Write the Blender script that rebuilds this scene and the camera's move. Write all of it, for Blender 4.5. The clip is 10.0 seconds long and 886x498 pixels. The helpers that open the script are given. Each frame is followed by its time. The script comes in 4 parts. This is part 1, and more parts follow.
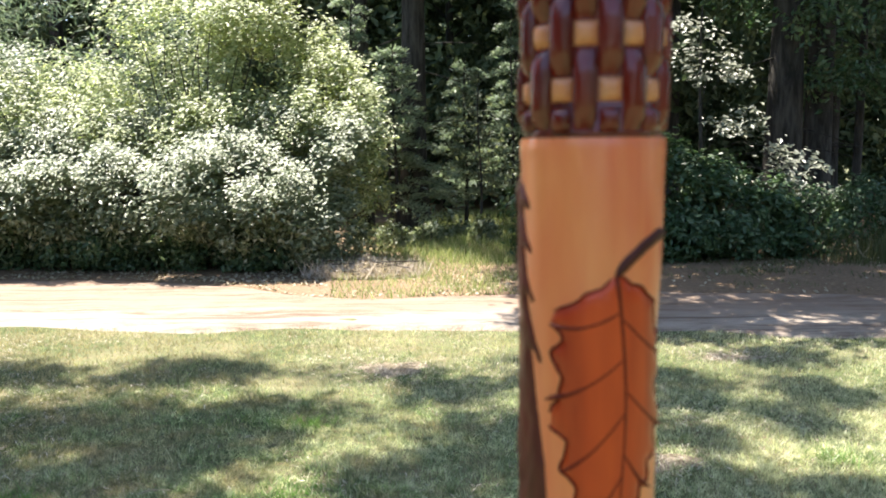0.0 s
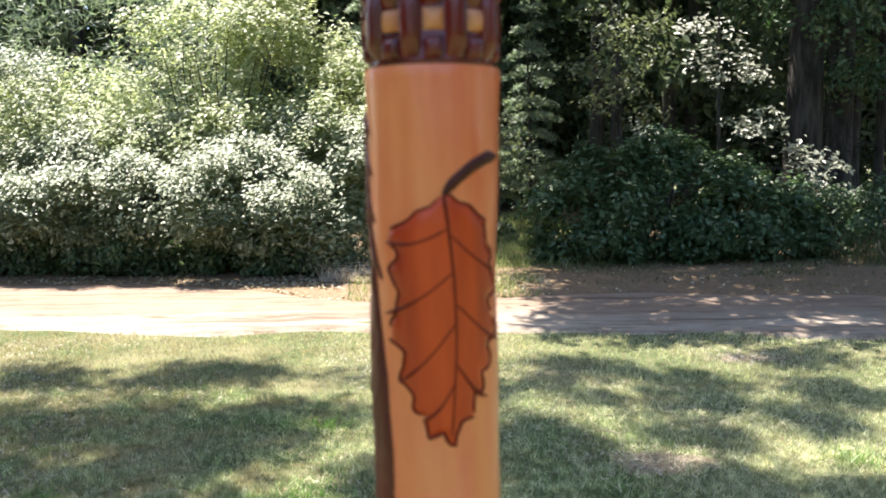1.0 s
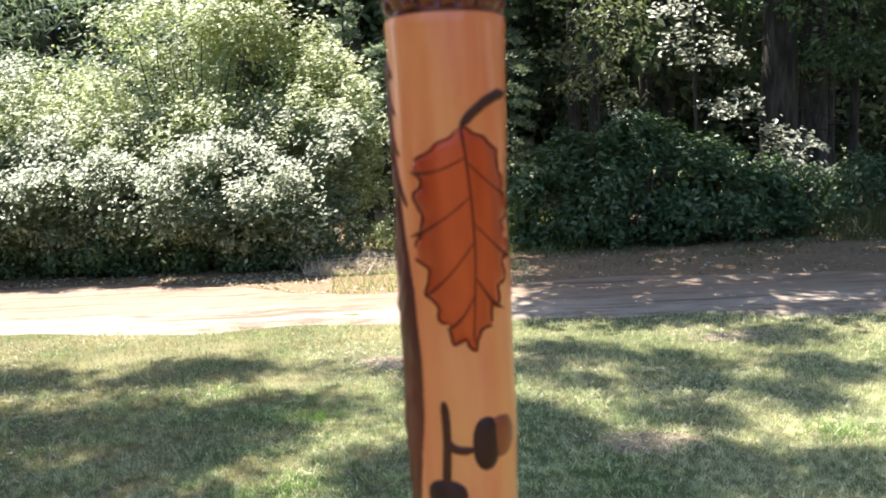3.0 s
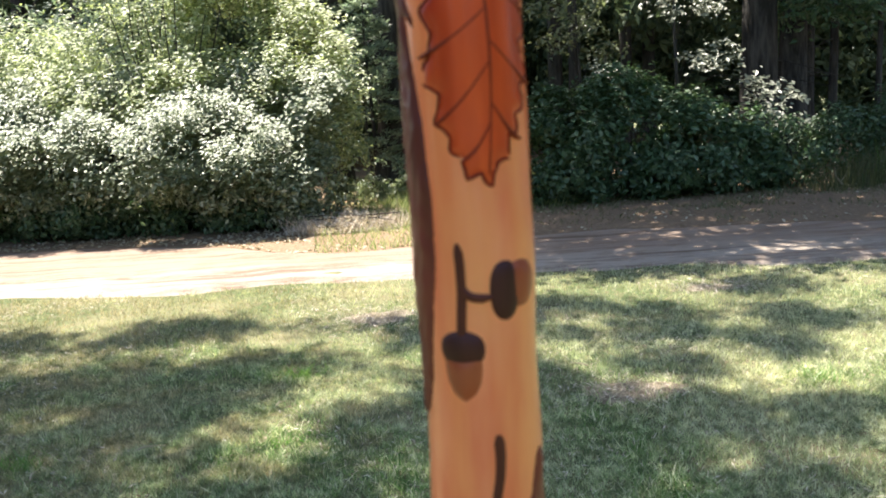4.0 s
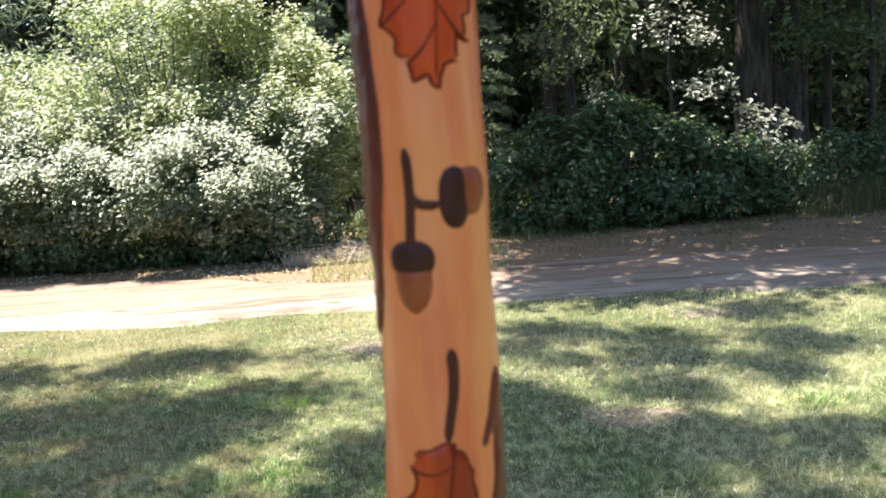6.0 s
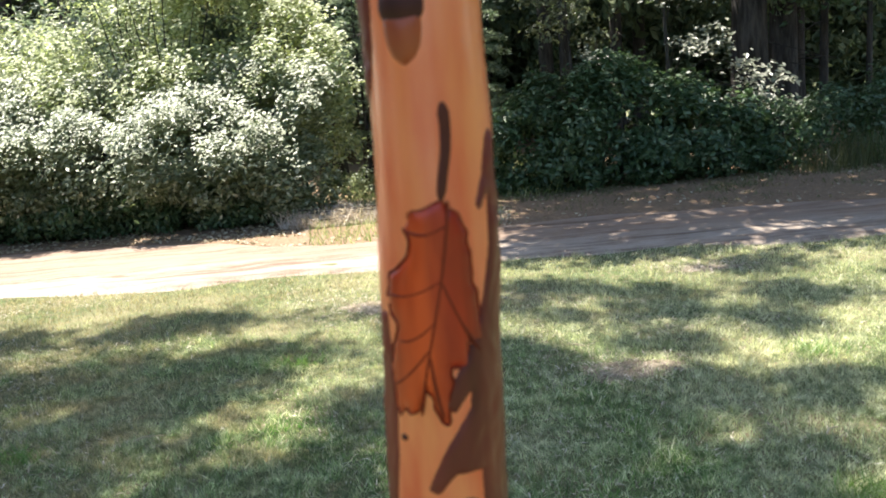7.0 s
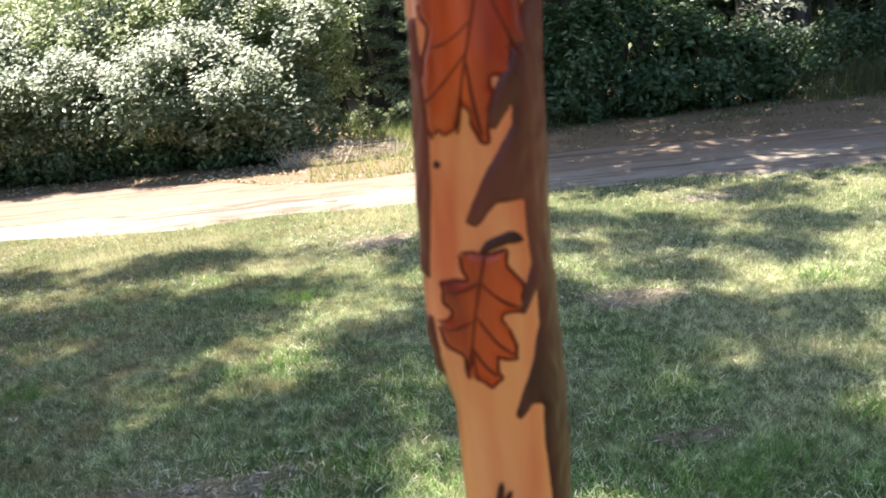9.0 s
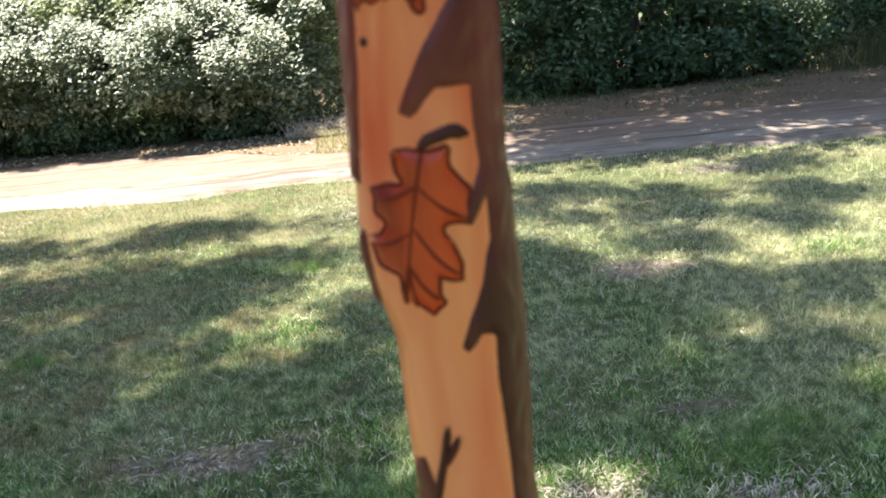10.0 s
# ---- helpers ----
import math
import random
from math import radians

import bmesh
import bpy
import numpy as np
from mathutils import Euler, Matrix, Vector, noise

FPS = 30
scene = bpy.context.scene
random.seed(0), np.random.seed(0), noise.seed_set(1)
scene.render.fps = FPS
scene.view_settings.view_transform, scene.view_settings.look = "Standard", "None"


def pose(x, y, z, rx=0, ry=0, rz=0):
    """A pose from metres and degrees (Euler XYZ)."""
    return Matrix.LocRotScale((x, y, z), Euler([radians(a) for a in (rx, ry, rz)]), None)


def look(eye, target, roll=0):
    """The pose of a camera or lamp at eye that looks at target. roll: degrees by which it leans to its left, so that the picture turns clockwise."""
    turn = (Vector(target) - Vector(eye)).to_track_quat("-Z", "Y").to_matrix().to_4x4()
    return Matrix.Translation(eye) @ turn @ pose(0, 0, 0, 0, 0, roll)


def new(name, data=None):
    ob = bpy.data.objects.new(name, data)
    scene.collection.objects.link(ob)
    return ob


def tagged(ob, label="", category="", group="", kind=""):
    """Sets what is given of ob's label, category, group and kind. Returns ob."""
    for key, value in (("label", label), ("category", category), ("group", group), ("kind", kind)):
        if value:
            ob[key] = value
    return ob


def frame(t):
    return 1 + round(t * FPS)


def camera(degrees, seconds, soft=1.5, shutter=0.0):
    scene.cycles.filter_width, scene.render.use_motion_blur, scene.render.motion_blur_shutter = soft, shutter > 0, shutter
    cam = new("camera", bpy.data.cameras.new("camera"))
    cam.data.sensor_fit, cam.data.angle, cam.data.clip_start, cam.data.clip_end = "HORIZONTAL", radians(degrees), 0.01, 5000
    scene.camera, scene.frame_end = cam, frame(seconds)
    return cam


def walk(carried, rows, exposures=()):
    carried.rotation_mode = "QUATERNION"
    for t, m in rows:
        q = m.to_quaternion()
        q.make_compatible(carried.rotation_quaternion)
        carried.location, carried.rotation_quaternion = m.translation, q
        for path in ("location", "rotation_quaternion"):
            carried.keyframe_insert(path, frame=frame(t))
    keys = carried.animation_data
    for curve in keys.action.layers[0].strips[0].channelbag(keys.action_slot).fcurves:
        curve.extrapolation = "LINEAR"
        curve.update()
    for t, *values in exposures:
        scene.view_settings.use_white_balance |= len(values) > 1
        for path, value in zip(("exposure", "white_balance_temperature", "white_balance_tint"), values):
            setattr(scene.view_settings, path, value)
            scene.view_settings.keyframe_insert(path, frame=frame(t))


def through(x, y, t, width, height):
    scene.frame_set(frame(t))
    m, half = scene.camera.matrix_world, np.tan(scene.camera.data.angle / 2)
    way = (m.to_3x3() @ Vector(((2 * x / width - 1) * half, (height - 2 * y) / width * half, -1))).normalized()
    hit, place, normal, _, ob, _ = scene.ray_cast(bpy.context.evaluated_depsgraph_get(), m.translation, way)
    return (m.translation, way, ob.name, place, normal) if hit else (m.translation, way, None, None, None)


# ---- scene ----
from mathutils.geometry import delaunay_2d_cdt

cam = camera(56.2, 10.0, soft=1.85)
# focused on the far side of the lane, so that the near stick is a little soft
cam.data.dof.use_dof = True
cam.data.dof.focus_distance, cam.data.dof.aperture_fstop = 9.0, 34.0
PATH = [
    (0, (-0.0285, -0.1587, 1.7551), (-0.0285, 0.8346, 1.6390), -0.55),
    (0.5, (-0.0100, -0.1611, 1.7463), (-0.0291, 0.8330, 1.6391), -0.52),
    (1, (0.0056, -0.1709, 1.7401), (-0.0175, 0.8227, 1.6292), -1.02),
    (1.5, (0.0114, -0.1794, 1.7289), (-0.0126, 0.8126, 1.6049), -0.32),
    (2, (-0.0148, -0.1751, 1.7334), (-0.0340, 0.8185, 1.6225), -1.26),
    (2.2, (-0.0102, -0.1756, 1.7326), (-0.0245, 0.8172, 1.6136), -1.73),
    (3.3, (-0.0022, -0.1973, 1.7239), (-0.0019, 0.7948, 1.5986), -2.94),
    (3.5, (-0.0100, -0.1937, 1.7177), (-0.0060, 0.7962, 1.5763), -2.96),
    (4, (-0.0100, -0.1789, 1.7002), (0.0068, 0.8060, 1.5277), -3.59),
    (4.5, (-0.0021, -0.1752, 1.7028), (0.0238, 0.8106, 1.5367), -4.01),
    (5, (-0.0072, -0.1706, 1.6911), (0.0198, 0.8127, 1.5107), -3.11),
    (5.5, (-0.0078, -0.1717, 1.6864), (0.0295, 0.8181, 1.5491), -3.04),
    (5.7, (-0.0052, -0.1743, 1.6845), (0.0222, 0.8165, 1.5526), -3.66),
    (6.8, (0.0009, -0.1846, 1.6349), (0.0222, 0.8006, 1.4653), -4.83),
    (7, (-0.0037, -0.1806, 1.6311), (0.0174, 0.8030, 1.4523), -5.04),
    (7.5, (-0.0139, -0.1780, 1.6199), (0.0037, 0.8027, 1.4254), -5.19),
    (8, (-0.0068, -0.1734, 1.6093), (0.0002, 0.8036, 1.3960), -6.19),
    (8.5, (-0.0184, -0.1665, 1.5972), (-0.0111, 0.8084, 1.3745), -5.86),
    (9, (-0.0144, -0.1693, 1.5834), (-0.0028, 0.7990, 1.3337), -6.11),
    (9.5, (-0.0115, -0.1696, 1.5761), (-0.0019, 0.7955, 1.3145), -5.91),
    (10, (-0.0026, -0.1466, 1.5634), (-0.0039, 0.8132, 1.2827), -6.17),
]

walk(cam, [(t, look(eye, target, roll)) for t, eye, target, roll in PATH])

# ---- light: high sun ahead of the camera, to its left ----
SUN = Vector((-0.25, 0.33, 1.0)).normalized()
world = bpy.data.worlds.new("sky")
scene.world = world
world.use_nodes = True
wn = world.node_tree
sky = wn.nodes.new("ShaderNodeTexSky")
sky.sky_type, sky.sun_disc = "NISHITA", False
sky.sun_elevation = math.asin(SUN.z)
sky.sun_rotation = math.atan2(SUN.x, SUN.y)
wn.links.new(sky.outputs[0], wn.nodes["Background"].inputs[0])
wn.nodes["Background"].inputs[1].default_value = 0.102
sun = new("sun", bpy.data.lights.new("sun", "SUN"))
sun.data.energy, sun.data.angle, sun.data.color = 5.0, radians(0.53), (1.0, 0.93, 0.84)
sun.matrix_world = look(SUN * 60, (0, 0, 0))
scene.view_settings.exposure = 2.07

# ---- materials ----


def material(name, rough=0.8, spec=0.5, coat=0.0):
    m = bpy.data.materials.new(name)
    m.use_nodes = True
    b = m.node_tree.nodes["Principled BSDF"]
    b.inputs["Roughness"].default_value = rough
    b.inputs["Specular IOR Level"].default_value = spec
    b.inputs["Coat Weight"].default_value = coat
    b.inputs["Coat Roughness"].default_value = 0.12
    return m, m.node_tree, b


def node(tree, kind, **inputs):
    n = tree.nodes.new(kind)
    for key, value in inputs.items():
        n.inputs[key].default_value = value
    return n


def ramp(tree, source, stops):
    r = tree.nodes.new("ShaderNodeValToRGB")
    e = r.color_ramp.elements
    while len(e) < len(stops):
        e.new(0.5)
    for k, (p, c) in zip(e, stops):
        k.position, k.color = p, (*c, 1)
    tree.links.new(source, r.inputs[0])
    return r.outputs[0]


def where(tree, scale=(1, 1, 1)):
    c = tree.nodes.new("ShaderNodeTexCoord")
    mp = tree.nodes.new("ShaderNodeMapping")
    mp.inputs["Scale"].default_value = scale
    tree.links.new(c.outputs["Object"], mp.inputs[0])
    return mp.outputs[0]


def noise_of(tree, scale, detail=4.0, rough=0.55, stretch=(1, 1, 1)):
    n = node(tree, "ShaderNodeTexNoise", Scale=scale, Detail=detail, Roughness=rough)
    tree.links.new(where(tree, stretch), n.inputs["Vector"])
    return n.outputs[0]


def mix(tree, a, b, fac, kind="MIX"):
    n = tree.nodes.new("ShaderNodeMix")
    n.data_type, n.blend_type = "RGBA", kind
    for sock, v in ((n.inputs[0], fac), (n.inputs[6], a), (n.inputs[7], b)):
        if isinstance(v, bpy.types.NodeSocket):
            tree.links.new(v, sock)
        elif isinstance(v, tuple):
            sock.default_value = (*v, 1)
        else:
            sock.default_value = v
    return n.outputs[2]


def bump(tree, bsdf, height, strength, distance):
    b = node(tree, "ShaderNodeBump", Strength=strength, Distance=distance)
    tree.links.new(height, b.inputs["Height"])
    tree.links.new(b.outputs[0], bsdf.inputs["Normal"])


def leaf_material(name, stops, rough=0.35, through=0.35, spec=0.5, blotch=None, worn=None, mottle=0):
    """Leaves: each its own tint, glossy above, letting some light through."""
    m, t, b = material(name, rough, spec)
    g = t.nodes.new("ShaderNodeNewGeometry")
    col = ramp(t, g.outputs["Random Per Island"], stops)
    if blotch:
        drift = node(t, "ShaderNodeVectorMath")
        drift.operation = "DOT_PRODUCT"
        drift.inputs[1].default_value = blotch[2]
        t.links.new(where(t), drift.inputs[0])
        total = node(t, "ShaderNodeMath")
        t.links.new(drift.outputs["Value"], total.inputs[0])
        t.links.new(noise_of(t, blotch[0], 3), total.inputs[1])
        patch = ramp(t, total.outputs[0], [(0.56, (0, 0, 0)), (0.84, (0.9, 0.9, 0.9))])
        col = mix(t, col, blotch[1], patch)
    if worn:
        drift = node(t, "ShaderNodeVectorMath")
        drift.operation = "DOT_PRODUCT"
        drift.inputs[1].default_value = worn[2]
        t.links.new(where(t), drift.inputs[0])
        total = node(t, "ShaderNodeMath")
        t.links.new(drift.outputs["Value"], total.inputs[0])
        t.links.new(noise_of(t, worn[0], 4, 0.65), total.inputs[1])
        patch = ramp(t, total.outputs[0], [(0.55, (0, 0, 0)), (0.75, (0.75, 0.75, 0.75))])
        col = mix(t, col, worn[1], patch)
    if mottle:
        col = mix(t, col, ramp(t, noise_of(t, mottle, 3, 0.6), [(0.36, (0.32, 0.39, 0.29)), (0.64, (1.50, 1.45, 1.40))]), 1.0, "MULTIPLY")
    t.links.new(col, b.inputs["Base Color"])
    tr = t.nodes.new("ShaderNodeBsdfTranslucent")
    t.links.new(mix(t, col, (1.25, 1.32, 0.95), 1.0, "MULTIPLY"), tr.inputs[0])
    ms = t.nodes.new("ShaderNodeMixShader")
    ms.inputs[0].default_value = through
    t.links.new(b.outputs[0], ms.inputs[1])
    t.links.new(tr.outputs[0], ms.inputs[2])
    t.links.new(ms.outputs[0], t.nodes["Material Output"].inputs[0])
    return m


def wood_material(name, pale, deep, rough=0.3, coat=0.6, grain=1.0, strength=0.25, spec=0.5, clouds=()):
    """Varnished wood with grain along the stick and uneven clouds of stain."""
    m, t, b = material(name, rough, spec, coat)
    fine = noise_of(t, 420 * grain, 5, 0.6, (1, 1, 0.06))
    broad = noise_of(t, 62, 3, 0.5, (1, 1, 0.13))
    stripe = noise_of(t, 150, 3, 0.5, (1, 1, 0.035))
    col = mix(t, pale, deep, ramp(t, mix(t, broad, stripe, 0.5), [(0.37, (0, 0, 0)), (0.60, (1, 1, 1))]))
    col = mix(t, col, deep, mix(t, (0, 0, 0), (0.45, 0.45, 0.45), ramp(t, fine, [(0.45, (0, 0, 0)), (0.75, (1, 1, 1))])))
    for k, tint in enumerate(clouds):
        cloud = noise_of(t, 34 + 17 * k, 4, 0.55, (1 + 0.3 * k, 1, 0.34 - 0.1 * k))
        col = mix(t, col, tint, ramp(t, cloud, [(0.42, (0, 0, 0)), (0.62, (0.85, 0.85, 0.85))]))
    t.links.new(col, b.inputs["Base Color"])
    bump(t, b, fine, strength, 0.0004)
    return m


SHAFT = wood_material("varnished_pale_wood", (0.88, 0.325, 0.165), (0.72, 0.145, 0.048), 0.34, 0.45, clouds=((0.66, 0.09, 0.026), (0.84, 0.295, 0.10)))
STAIN = wood_material("red_brown_stained_wood", (0.54, 0.040, 0.006), (0.27, 0.015, 0.003), 0.34, 0.2, spec=0.35, clouds=((0.15, 0.010, 0.003), (0.66, 0.085, 0.012)))
BURNT = wood_material("burnt_line_wood", (0.10, 0.026, 0.016), (0.045, 0.013, 0.010), 0.5, 0.05, spec=0.2)
VEIN = wood_material("dark_red_line", (0.20, 0.023, 0.007), (0.11, 0.012, 0.005), 0.5, 0.05, spec=0.2)
BARK_DARK = wood_material("dark_bark_strip", (0.14, 0.026, 0.020), (0.05, 0.010, 0.008), 0.42, 0.18, 0.5, 0.8, 0.25, ((0.18, 0.036, 0.024),))
ACORN_CAP = wood_material("dark_cap_wood", (0.065, 0.020, 0.016), (0.03, 0.011, 0.010), 0.5, 0.05, spec=0.2)
ACORN_NUT = wood_material("brown_nut_wood", (0.34, 0.08, 0.03), (0.22, 0.045, 0.02), 0.35, 0.12, spec=0.35)
WEAVE_DARK = wood_material("dark_red_weave", (0.22, 0.014, 0.006), (0.08, 0.006, 0.003), 0.18, 0.35, spec=0.5)
WEAVE_PALE = wood_material("pale_weave", (0.74, 0.36, 0.17), (0.52, 0.19, 0.07), 0.3, 0.2)
CARVED = wood_material("orange_carved_wood", (0.50, 0.11, 0.03), (0.32, 0.06, 0.02), 0.35, 0.5)

BUSH_LEAF = leaf_material("glossy_bush_leaf", [(0, (0.065, 0.09, 0.04)), (0.5, (0.18, 0.22, 0.115)), (1, (0.40, 0.42, 0.30))], 0.48, 0.34, 0.75)
LIME_LEAF = leaf_material("yellow_green_leaf", [(0, (0.13, 0.17, 0.06)), (0.5, (0.33, 0.37, 0.17)), (1, (0.58, 0.60, 0.40))], 0.48, 0.46, 0.65)
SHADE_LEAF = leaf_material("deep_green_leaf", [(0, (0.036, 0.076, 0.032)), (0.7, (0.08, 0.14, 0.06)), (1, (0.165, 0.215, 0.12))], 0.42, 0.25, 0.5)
PALE_LEAF = leaf_material("glossy_pale_leaf", [(0, (0.10, 0.12, 0.075)), (1, (0.27, 0.28, 0.20))], 0.46, 0.3, 1.0)
OLIVE_LEAF = leaf_material("olive_sapling_leaf", [(0, (0.08, 0.105, 0.05)), (1, (0.22, 0.24, 0.15))], 0.45, 0.4, 0.6)
NEEDLE = leaf_material("pine_needle", [(0, (0.020, 0.045, 0.022)), (1, (0.05, 0.085, 0.035))], 0.5, 0.2, 0.4)
CONIFER = leaf_material("conifer_needle", [(0, (0.13, 0.185, 0.14)), (1, (0.32, 0.37, 0.28))], 0.5, 0.42, 0.5)
FAR_LEAF = leaf_material("woodland_leaf", [(0, (0.065, 0.095, 0.055)), (0.7, (0.115, 0.15, 0.085)), (1, (0.19, 0.22, 0.125))], 0.6, 0.25, 0.12)
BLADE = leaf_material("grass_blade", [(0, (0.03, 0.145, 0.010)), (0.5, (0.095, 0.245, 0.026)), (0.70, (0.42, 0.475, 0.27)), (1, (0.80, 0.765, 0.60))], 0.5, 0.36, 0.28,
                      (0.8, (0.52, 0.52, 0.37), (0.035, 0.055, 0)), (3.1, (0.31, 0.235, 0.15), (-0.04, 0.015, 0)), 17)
TUFT = leaf_material("coarse_grass_blade", [(0, (0.08, 0.17, 0.03)), (1, (0.20, 0.32, 0.08))], 0.4, 0.35, 0.5)
GLADE_BLADE = leaf_material("glade_grass_blade", [(0, (0.10, 0.16, 0.045)), (0.6, (0.26, 0.30, 0.12)), (1, (0.50, 0.49, 0.30))], 0.55, 0.36, 0.25)
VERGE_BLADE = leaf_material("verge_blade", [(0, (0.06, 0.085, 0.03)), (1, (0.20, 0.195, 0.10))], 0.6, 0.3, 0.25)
STRAW = leaf_material("dry_litter", [(0, (0.26, 0.20, 0.13)), (0.5, (0.38, 0.32, 0.22)), (1, (0.52, 0.46, 0.35))], 0.7, 0.15, 0.3)
PALE_LITTER = leaf_material("bleached_litter", [(0, (0.30, 0.25, 0.19)), (0.5, (0.52, 0.44, 0.36)), (1, (0.74, 0.66, 0.57))], 0.7, 0.15, 0.3)


def ground_material():
    m, t, b = material("lawn_soil", 0.95, 0.2)
    broad = noise_of(t, 0.9, 5, 0.6)
    fine = noise_of(t, 22, 6, 0.7)
    col = mix(t, (0.065, 0.09, 0.032), (0.16, 0.155, 0.08), ramp(t, broad, [(0.42, (0, 0, 0)), (0.62, (1, 1, 1))]))
    col = mix(t, col, (0.16, 0.115, 0.075), ramp(t, fine, [(0.48, (0, 0, 0)), (0.7, (1, 1, 1))]))
    t.links.new(col, b.inputs["Base Color"])
    bump(t, b, fine, 0.8, 0.03)
    return m


def sand_material():
    m, t, b = material("sandy_lane", 0.95, 0.2)
    streak = noise_of(t, 1.6, 5, 0.6, (0.25, 2.2, 1))
    clod = noise_of(t, 5.0, 5, 0.7, (0.5, 1.6, 1))
    fine = noise_of(t, 30, 6, 0.7)
    col = mix(t, (0.37, 0.31, 0.255), (0.175, 0.12, 0.086), ramp(t, mix(t, streak, clod, 0.45), [(0.46, (0, 0, 0)), (0.62, (1, 1, 1))]))
    col = mix(t, col, (0.42, 0.36, 0.30), ramp(t, fine, [(0.55, (0, 0, 0)), (0.75, (1, 1, 1))]))
    across = node(t, "ShaderNodeVectorMath")
    across.operation = "DOT_PRODUCT"
    across.inputs[1].default_value = (0.085, 1, 0)
    t.links.new(where(t), across.inputs[0])
    wander = node(t, "ShaderNodeMath")
    wander.operation = "MULTIPLY_ADD"
    wander.inputs[1].default_value = 0.9
    t.links.new(noise_of(t, 1.1, 4, 0.6, (0.3, 1.5, 1)), wander.inputs[0])
    t.links.new(across.outputs["Value"], wander.inputs[2])
    churn = node(t, "ShaderNodeMapRange")
    churn.inputs["From Min"].default_value, churn.inputs["From Max"].default_value = 9.1, 9.6
    churn.inputs["To Max"].default_value = 0.55
    t.links.new(wander.outputs[0], churn.inputs["Value"])
    col = mix(t, col, (0.235, 0.148, 0.098), churn.outputs[0])
    track = noise_of(t, 2.4, 4, 0.6, (0.07, 2.6, 1))
    col = mix(t, col, (0.13, 0.086, 0.06), ramp(t, track, [(0.55, (0, 0, 0)), (0.63, (0.75, 0.75, 0.75))]))
    t.links.new(col, b.inputs["Base Color"])
    bump(t, b, mix(t, clod, fine, 0.4), 1.0, 0.08)
    return m


def litter_material():
    m, t, b = material("leaf_litter_soil", 0.95, 0.2)
    fine = noise_of(t, 14, 6, 0.7)
    col = mix(t, (0.165, 0.112, 0.072), (0.28, 0.19, 0.12), ramp(t, fine, [(0.4, (0, 0, 0)), (0.7, (1, 1, 1))]))
    t.links.new(col, b.inputs["Base Color"])
    bump(t, b, fine, 0.9, 0.04)
    return m


def bark_material():
    m, t, b = material("tree_bark", 0.9, 0.2)
    plates = noise_of(t, 9, 6, 0.65, (1, 1, 0.18))
    col = mix(t, (0.024, 0.022, 0.019), (0.08, 0.072, 0.064), ramp(t, plates, [(0.4, (0, 0, 0)), (0.65, (1, 1, 1))]))
    t.links.new(col, b.inputs["Base Color"])
    bump(t, b, plates, 1.0, 0.04)
    return m


def dirt_material():
    m, t, b = material("dry_lawn_soil", 0.95, 0.2)
    fine = noise_of(t, 26, 6, 0.75)
    col = mix(t, (0.16, 0.125, 0.085), (0.40, 0.335, 0.24), ramp(t, fine, [(0.38, (0, 0, 0)), (0.66, (1, 1, 1))]))
    t.links.new(col, b.inputs["Base Color"])
    bump(t, b, fine, 1.0, 0.05)
    return m


DIRT = dirt_material()
LAWN, SAND, LITTER, BARK = ground_material(), sand_material(), litter_material(), bark_material()

# ---- mesh helpers ----
rng = np.random.default_rng(7)


def mesh_of(name, verts, faces, mat, smooth=False):
    """A mesh from an array of points and an array of faces with one count of corners."""
    verts, faces = np.asarray(verts, np.float32), np.asarray(faces, np.int32)
    me = bpy.data.meshes.new(name)
    n = faces.shape[1]
    me.vertices.add(len(verts))
    me.vertices.foreach_set("co", verts.ravel())
    me.loops.add(faces.size)
    me.loops.foreach_set("vertex_index", faces.ravel())
    me.polygons.add(len(faces))
    me.polygons.foreach_set("loop_start", np.arange(0, faces.size, n, dtype=np.int32))
    me.polygons.foreach_set("use_smooth", np.full(len(faces), smooth))
    me.update(calc_edges=True)
    me.validate()
    me.materials.append(mat)
    return me


def part(name, me, parent, label=""):
    ob = new(name, me)
    ob.parent = parent
    return tagged(ob, label)


def thing(name, at, label, category, group="", kind=""):
    ob = new(name)
    ob.location = at
    ob.empty_display_size = 0.1
    return tagged(ob, label, category, group, kind)


def unit(v):
    return v / np.maximum(np.linalg.norm(v, axis=-1, keepdims=True), 1e-9)


def leaf_quads(at, facing, size, slim=0.5):
    """One folded diamond leaf at each point, facing roughly along facing."""
    n = len(at)
    nrm = unit(facing)
    side = unit(np.cross(nrm, rng.normal(size=(n, 3))))
    along = np.cross(nrm, side)
    s = (size * rng.uniform(0.6, 1.3, n))[:, None]
    v = np.stack([at - along * s, at + side * s * slim + nrm * s * 0.15, at + along * s, at - side * s * slim + nrm * s * 0.15], 1)
    return v.reshape(-1, 3), np.arange(n * 4).reshape(-1, 4)


# leaves are turned about halfway between sun and camera, so that they glint
GLINT_FACING = np.array((-0.16, -0.62, 0.77))


